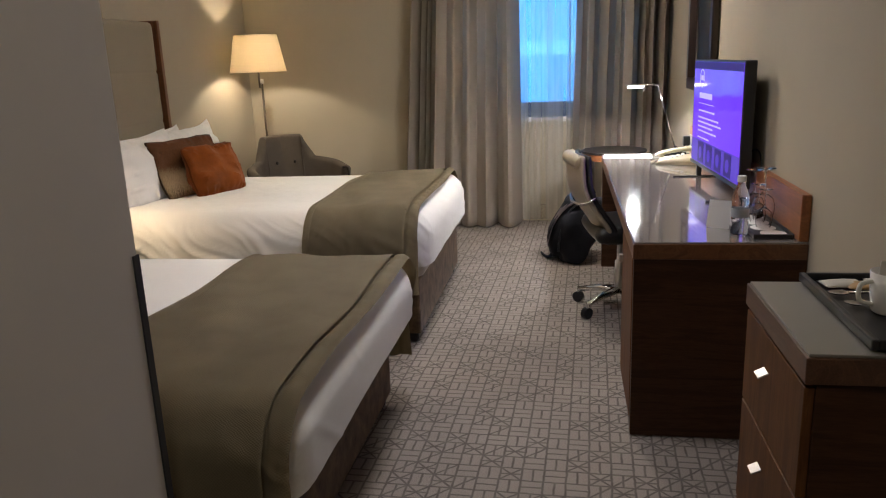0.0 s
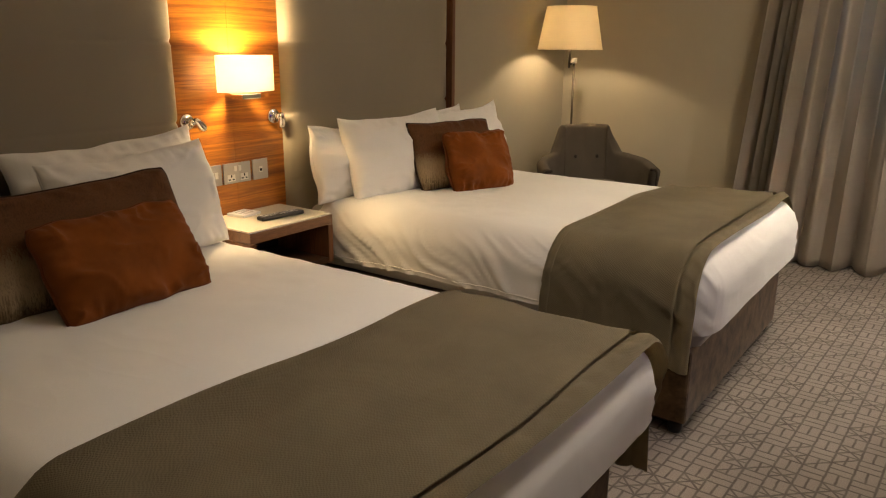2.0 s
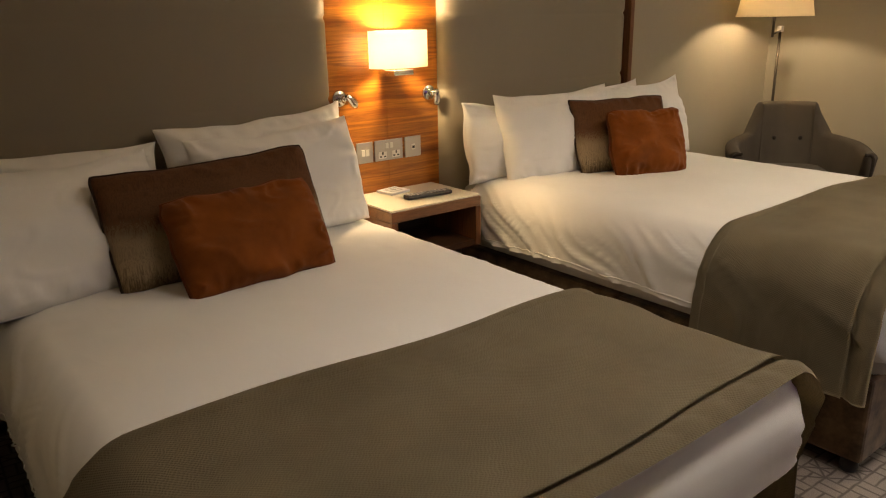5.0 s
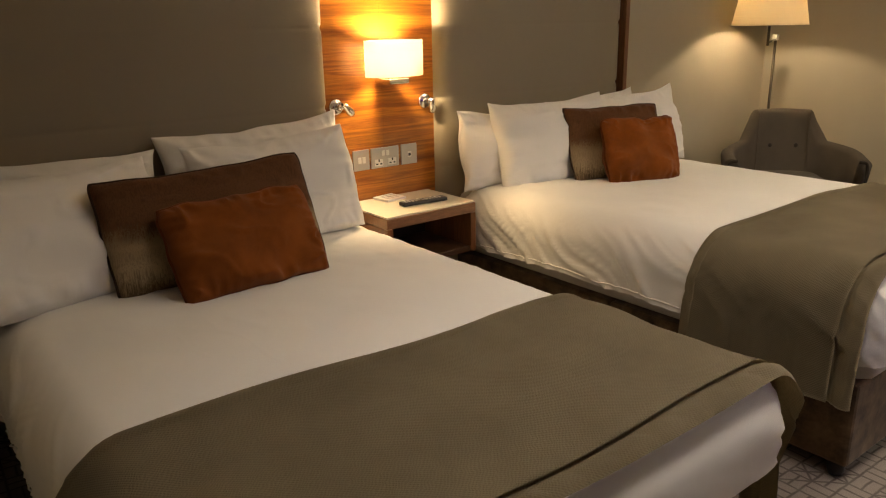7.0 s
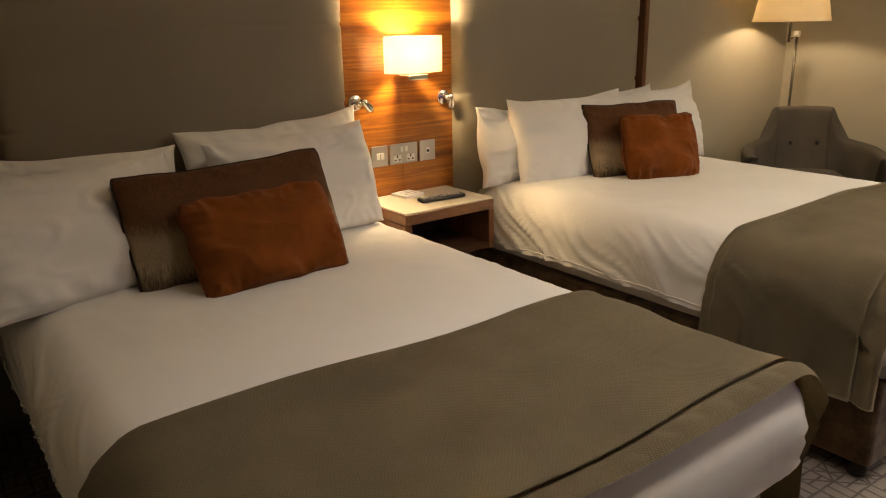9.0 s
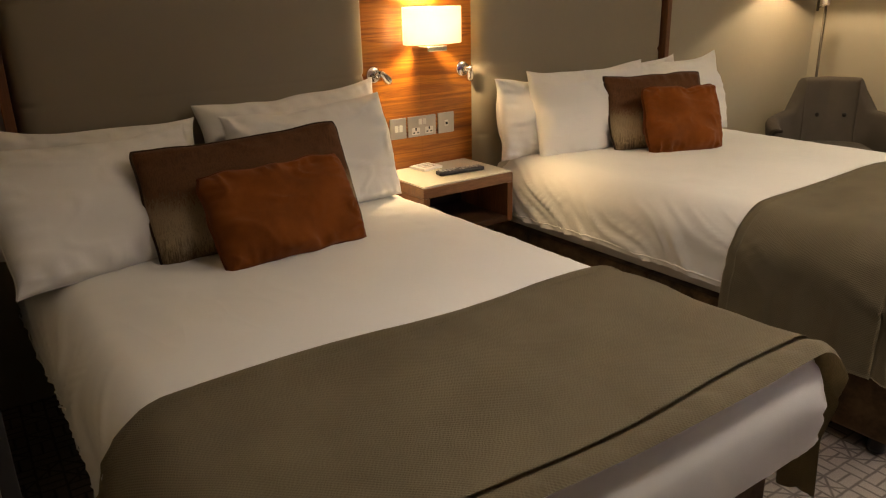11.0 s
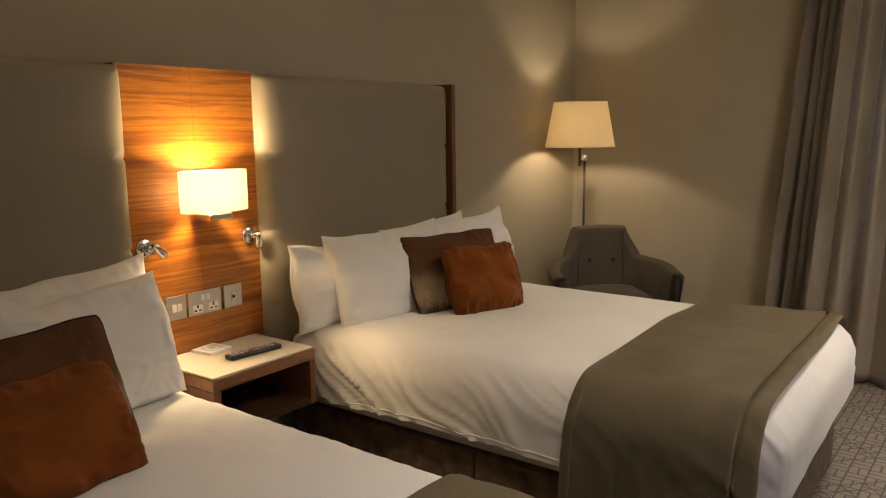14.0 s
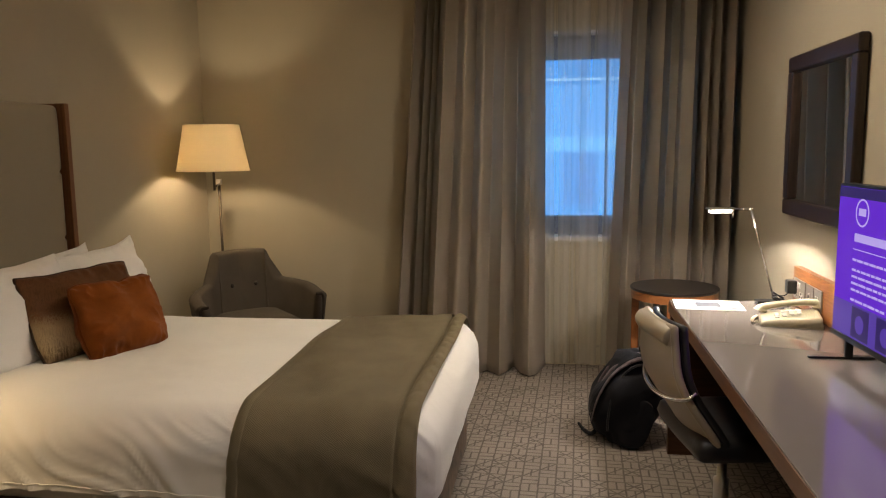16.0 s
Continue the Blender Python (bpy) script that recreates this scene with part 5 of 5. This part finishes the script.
def backpack():
    b = thing("backpack", (0.0, 5.60, 0), "black backpack with grey straps slumped on the carpet", "backpack")

    def sack(u, v):
        a, e = 2 * math.pi * u, math.pi * (v - 0.5)
        ce, se = math.cos(e), math.sin(e)
        sq = lambda t, p: math.copysign(abs(t) ** p, t)
        x, y, z = 0.165 * sq(math.cos(a), 0.75) * sq(ce, 0.6), 0.20 * sq(math.sin(a), 0.75) * sq(ce, 0.6), 0.235 * sq(se, 0.7)
        n = 1 + 0.16 * fold(x * 7, y * 7, z * 7, 1.0, 4) + 0.06 * fold(x * 20, y * 20, z * 20, 1.0, 9)
        z *= 1 + 0.5 * max(0.0, x) / 0.165
        y *= 1 - 0.22 * max(0.0, z) / 0.235
        p = Matrix.Rotation(radians(30), 3, "Y") @ Vector((x * n, y * n, z * n))
        return Vector((-0.005 + p.x, 5.63 + p.y, max(0.004, 0.232 + p.z)))
    bm = grid_mesh(sack, 48, 28, wrap_u=True)
    bmesh.ops.remove_doubles(bm, verts=bm.verts, dist=0.001)
    part("sack", bm, M_BLACKMAT, b, smooth=True)

    def pocket(u, v):
        a, e = 2 * math.pi * u, math.pi * (v - 0.5)
        sq = lambda t, p: math.copysign(abs(t) ** p, t)
        x, y, z = 0.075 * sq(math.cos(a), 0.7) * math.cos(e), 0.15 * sq(math.sin(a), 0.6) * sq(math.cos(e), 0.6), 0.13 * sq(math.sin(e), 0.6)
        p = Matrix.Rotation(radians(18), 3, "Y") @ Vector((x, y, z))
        return Vector((0.02 + p.x, 5.45 + 0.1 * p.y, max(0.004, 0.135 + p.z)))
    bm = grid_mesh(pocket, 36, 18, wrap_u=True)
    bmesh.ops.remove_doubles(bm, verts=bm.verts, dist=0.001)
    part("front_pocket", bm, M_BLACKMAT, b, smooth=True)
    for k in range(3):
        y = 5.50 + 0.085 * k
        path = smooth_path([(0.12, y, 0.445), (0.02, y - 0.005, 0.445), (-0.09, y - 0.01, 0.375), (-0.165, y - 0.015, 0.26), (-0.205, y - 0.02, 0.13)], 8)
        bm = bmesh.new()
        prev = None
        for i, p in enumerate(path):
            q = [bm.verts.new(p + Vector((0, o, h))) for o, h in ((-0.022, 0), (-0.015, 0.010), (0.015, 0.010), (0.022, 0))]
            if prev:
                for j in range(3):
                    bm.faces.new((prev[j], prev[j + 1], q[j + 1], q[j]))
            prev = q
        bmesh.ops.solidify(bm, geom=bm.faces[:], thickness=0.004)
        part("strap", bm, M_GREYFAB, b, "striped grey webbing", smooth=True)
    arch = [(0.045 - 0.17 * math.cos(math.pi * k / 20), 5.437 + 0.035 * math.sin(math.pi * k / 20), 0.10 + 0.33 * math.sin(math.pi * k / 20)) for k in range(21)]
    part("zip", tube(arch, 0.006, 8), M_BLACKPL, b, smooth=True)
    part("carry_loop", tube(smooth_path([(0.05, 5.60, 0.455), (0.06, 5.62, 0.50), (0.10, 5.66, 0.505), (0.13, 5.69, 0.46)], 6), 0.009, 8), M_BLACKMAT, b, smooth=True)
    part("loose_strap", tube(smooth_path([(-0.15, 5.56, 0.10), (-0.19, 5.57, 0.035), (-0.23, 5.66, 0.016), (-0.255, 5.76, 0.013)], 8), lambda t: 0.012 - 0.004 * t, 8), M_BLACKMAT, b, smooth=True)
    b.matrix_basis = pose(0.015, 5.69, 0) @ Matrix.Diagonal((0.97, 1.0, 1.0, 1))
    return b


backpack()

# ---- things by the passage end of the desk ----


def bottle():
    b = thing("water_bottle", (0.555, 3.29, DZ), "clear plastic water bottle with a screw cap on the desk", "bottle")
    prof = [(0, 0.001), (0.026, 0.001), (0.030, 0.006), (0.030, 0.05), (0.0285, 0.056), (0.030, 0.062), (0.030, 0.10), (0.028, 0.106), (0.030, 0.112), (0.030, 0.135), (0.026, 0.155), (0.015, 0.178), (0.0125, 0.19), (0.0125, 0.196)]
    part("body", turned(prof + [(0, 0.196)], (0.555, 3.29, DZ), 28), M_WATER, b, smooth=True)
    part("label", turned([(0.0304, 0.066), (0.0308, 0.066), (0.0308, 0.098), (0.0304, 0.098), (0.0304, 0.066)], (0.555, 3.29, DZ), 28), material("grey_label", (0.32, 0.33, 0.35), 0.4), b)
    part("cap", turned([(0, 0.192), (0.0155, 0.192), (0.0155, 0.212), (0.014, 0.214), (0, 0.214)], (0.555, 3.29, DZ), 24), M_WHITEPL, b)
    return b


bottle()
tray = thing("tray", (0.655, 3.40, DZ), "small black tray for glasses on the desk", "tray")
bm = box(0.588, 0.722, 3.215, 3.60, DZ + 0.0005, DZ + 0.007, 0.003)
for a in ((0.588, 0.594, 3.215, 3.60), (0.716, 0.722, 3.215, 3.60), (0.594, 0.716, 3.215, 3.221), (0.594, 0.716, 3.594, 3.60)):
    box(*a, DZ + 0.004, DZ + 0.018, 0.001, bm=bm)
part("tray_body", bm, M_BLACKPL, tray)


def coaster(x, y):
    c = tagged(part("coaster", turned([(0, 0), (0.044, 0), (0.044, 0.002), (0, 0.002)], (x, y, DZ + 0.0076), 32), M_PAPER), "round white paper coaster on the black tray", "coaster", "paper coasters on the tray")
    return c


for x, y in ((0.668, 3.275), (0.655, 3.365), (0.655, 3.455), (0.66, 3.545)):
    coaster(x, y)


def wine_glass(x, y, size):
    """An upturned glass: rim on the coaster, foot in the air."""
    g = thing("wine_glass", (x, y, DZ + 0.01), "clear stemmed glass standing upside down on a coaster", "glass", "upturned glasses on the tray")
    s = size
    outer = [(0.030, 0), (0.036, 0.03), (0.037, 0.05), (0.030, 0.075), (0.012, 0.09), (0.004, 0.10), (0.0035, 0.165), (0.008, 0.172), (0.033, 0.176), (0.033, 0.178), (0, 0.179)]
    inner = [(0, 0.088), (0.011, 0.087), (0.028, 0.073), (0.0355, 0.05), (0.0345, 0.03), (0.0288, 0.0), (0.030, 0.0)]
    part("bowl_and_stem", turned([(r * s, z * s) for r, z in inner + outer], (x, y, DZ + 0.010), 30), M_GLASS, g, smooth=True)
    return g


wine_glass(0.655, 3.365, 0.80)
wine_glass(0.655, 3.455, 0.82)
wine_glass(0.66, 3.545, 1.05)
wine_glass(0.685, 3.50, 1.12)

tc = thing("tent_card", (0.50, 3.42, DZ), "small white folded tent card on the desk", "tent card")
bm = bmesh.new()
for a, b in ((-0.032, 0.0), (0.032, 0.0)):
    grid_mesh(lambda u, v, a=a: pose(0.515, 3.42, DZ + 0.001, 0, 0, 62) @ Vector((a * (1 - v), 0.042 * (2 * u - 1), 0.10 * v)), 2, 2, bm=bm)
bmesh.ops.solidify(bm, geom=bm.faces[:], thickness=0.0012)
part("card", bm, M_PAPER, tc)


def cabinet():
    x0, x1, y0, y1, top = 0.366, X1 - 0.002, 1.876, 2.336, 0.867
    c = thing("minibar_cabinet", ((x0 + x1) / 2, (y0 + y1) / 2, 0), "walnut minibar cabinet with two drawers and a matt glass top", "cabinet")
    part("body", box(x0 + 0.022, x1, y0 + 0.006, y1 - 0.006, 0.0, top - 0.058, 0.002), M_DESKWOOD_SHADE, c)
    part("top", box(x0, x1, y0, y1, top - 0.057, top - 0.006, 0.002), timber("cabinet_top_edge", (0.115, 0.056, 0.030), (0.06, 0.027, 0.014), "y", 0.35), c)
    part("glass_top", box(x0 + 0.006, x1 - 0.004, y0 + 0.006, y1 - 0.006, top - 0.0057, top, 0.001), M_CABTOP, c, "matt grey-green glass")
    for z0, z1 in ((0.575, 0.800), (0.305, 0.569), (0.05, 0.299)):
        d = part("drawer", box(x0 + 0.003, x0 + 0.0215, y0 + 0.009, y1 - 0.009, z0, z1, 0.002), M_DRAWER, c)
        zm = z1 - 0.078
        bm = box(-0.020, 0.004, -0.018, 0.018, -0.002, 0.002, 0.0008, pose(x0, 2.136, zm, 0, -28, 0))
        part("handle", bm, M_STEEL, d, "small satin metal tab handle")
    return c


cabinet()
CT = 0.867
tt = thing("tea_tray", (0.61, 2.11, CT), "black tea tray with cups and sachets on the minibar cabinet", "tray")
bm = box(0.49, 0.745, 1.90, 2.325, CT + 0.0005, CT + 0.006, 0.002)
for a in ((0.478, 0.492, 1.895, 2.33), (0.743, 0.755, 1.895, 2.33), (0.492, 0.743, 1.895, 1.907), (0.492, 0.743, 2.318, 2.33)):
    box(*a, CT + 0.004, CT + 0.024, 0.003, bm=bm)
part("tray_body", bm, M_BLACKPL, tt)


def spoon(x, y, turn):
    s = thing("teaspoon", (x, y, CT + 0.007), "stainless steel teaspoon on the tea tray", "spoon", "teaspoons on the tea tray")
    m = pose(x, y, CT + 0.009, 0, 0, turn)
    bm = turned([(0, 0.0), (0.5, 0.001), (0.9, 0.004), (1.0, 0.007), (0.88, 0.006), (0.5, 0.003), (0, 0.002)], (0, 0, 0), 24, m, squash=(0.022, 0.014))
    tube([m @ Vector((0.02, 0, 0.006)), m @ Vector((0.06, 0, 0.010)), m @ Vector((0.115, 0, 0.006))], 0.003, 8, bm=bm)
    part("bowl_and_handle", bm, M_CHROME, s, smooth=True)


spoon(0.525, 2.205, -8)
spoon(0.535, 2.135, -14)


def sachet(x, y, turn, mat, label):
    m = pose(x, y, CT + 0.007, 0, 0, turn)

    def f(u, v, s):
        a, b = 2 * u - 1, 2 * v - 1
        return m @ Vector((0.045 * a, 0.028 * b, 0.007 + s * 0.006 * (1 - a**4) * (1 - b**4) + 0.001 * fold(a, b, s, 3)))
    bm = grid_mesh(lambda u, v: f(u, v, 1), 12, 8)
    grid_mesh(lambda u, v: f(u, v, -1), 12, 8, bm=bm)
    bmesh.ops.remove_doubles(bm, verts=bm.verts, dist=0.0005)
    tagged(part("sachet", bm, mat, smooth=True), label, "sachet", "drink sachets on the tea tray")


M_FOIL, M_KRAFT = material("pale_sachet", (0.55, 0.52, 0.46), 0.35), material("tan_sachet", (0.42, 0.27, 0.12), 0.45)
sachet(0.555, 2.275, 10, M_FOIL, "pale foil drink sachet on the tea tray")
sachet(0.60, 2.262, 4, M_KRAFT, "tan paper drink sachet on the tea tray")
sachet(0.65, 2.280, -12, M_FOIL, "pale foil drink sachet on the tea tray")
sachet(0.655, 2.16, 70, M_KRAFT, "tan paper drink sachet on the tea tray")


def cup(x, y, z, h, fill):
    c = thing("cup", (x, y, z), "white china mug holding drink sachets on the tea tray", "cup", "cups on the tea tray")
    prof = [(0, 0), (0.028, 0), (0.033, 0.004), (0.038, h * 0.5), (0.040, h), (0.037, h), (0.035, h * 0.5), (0.030, 0.006), (0, 0.006)]
    body = part("bowl", turned(prof, (x, y, z), 32), material("white_china", (0.78, 0.76, 0.72), 0.15), c, smooth=True)
    part("handle", tube(smooth_path([(x - 0.036, y - 0.005, z + h * 0.8), (x - 0.062, y - 0.012, z + h * 0.72), (x - 0.062, y - 0.012, z + h * 0.35), (x - 0.035, y - 0.005, z + h * 0.22)], 6), 0.005, 8), M_WHITEPL, body, smooth=True)
    if fill:
        for k in range(4):
            m = pose(x - 0.015 + 0.012 * k, y, z + h - 0.03, 10 * k - 12, 8, 30 * k)
            part("stick_sachet", box(-0.012, 0.012, -0.002, 0.002, 0, 0.05, 0.001, m), M_KRAFT if k % 2 else M_FOIL, c)


cup(0.585, 2.10, CT + 0.0065, 0.085, True)
cup(0.655, 2.03, CT + 0.0065, 0.085, False)
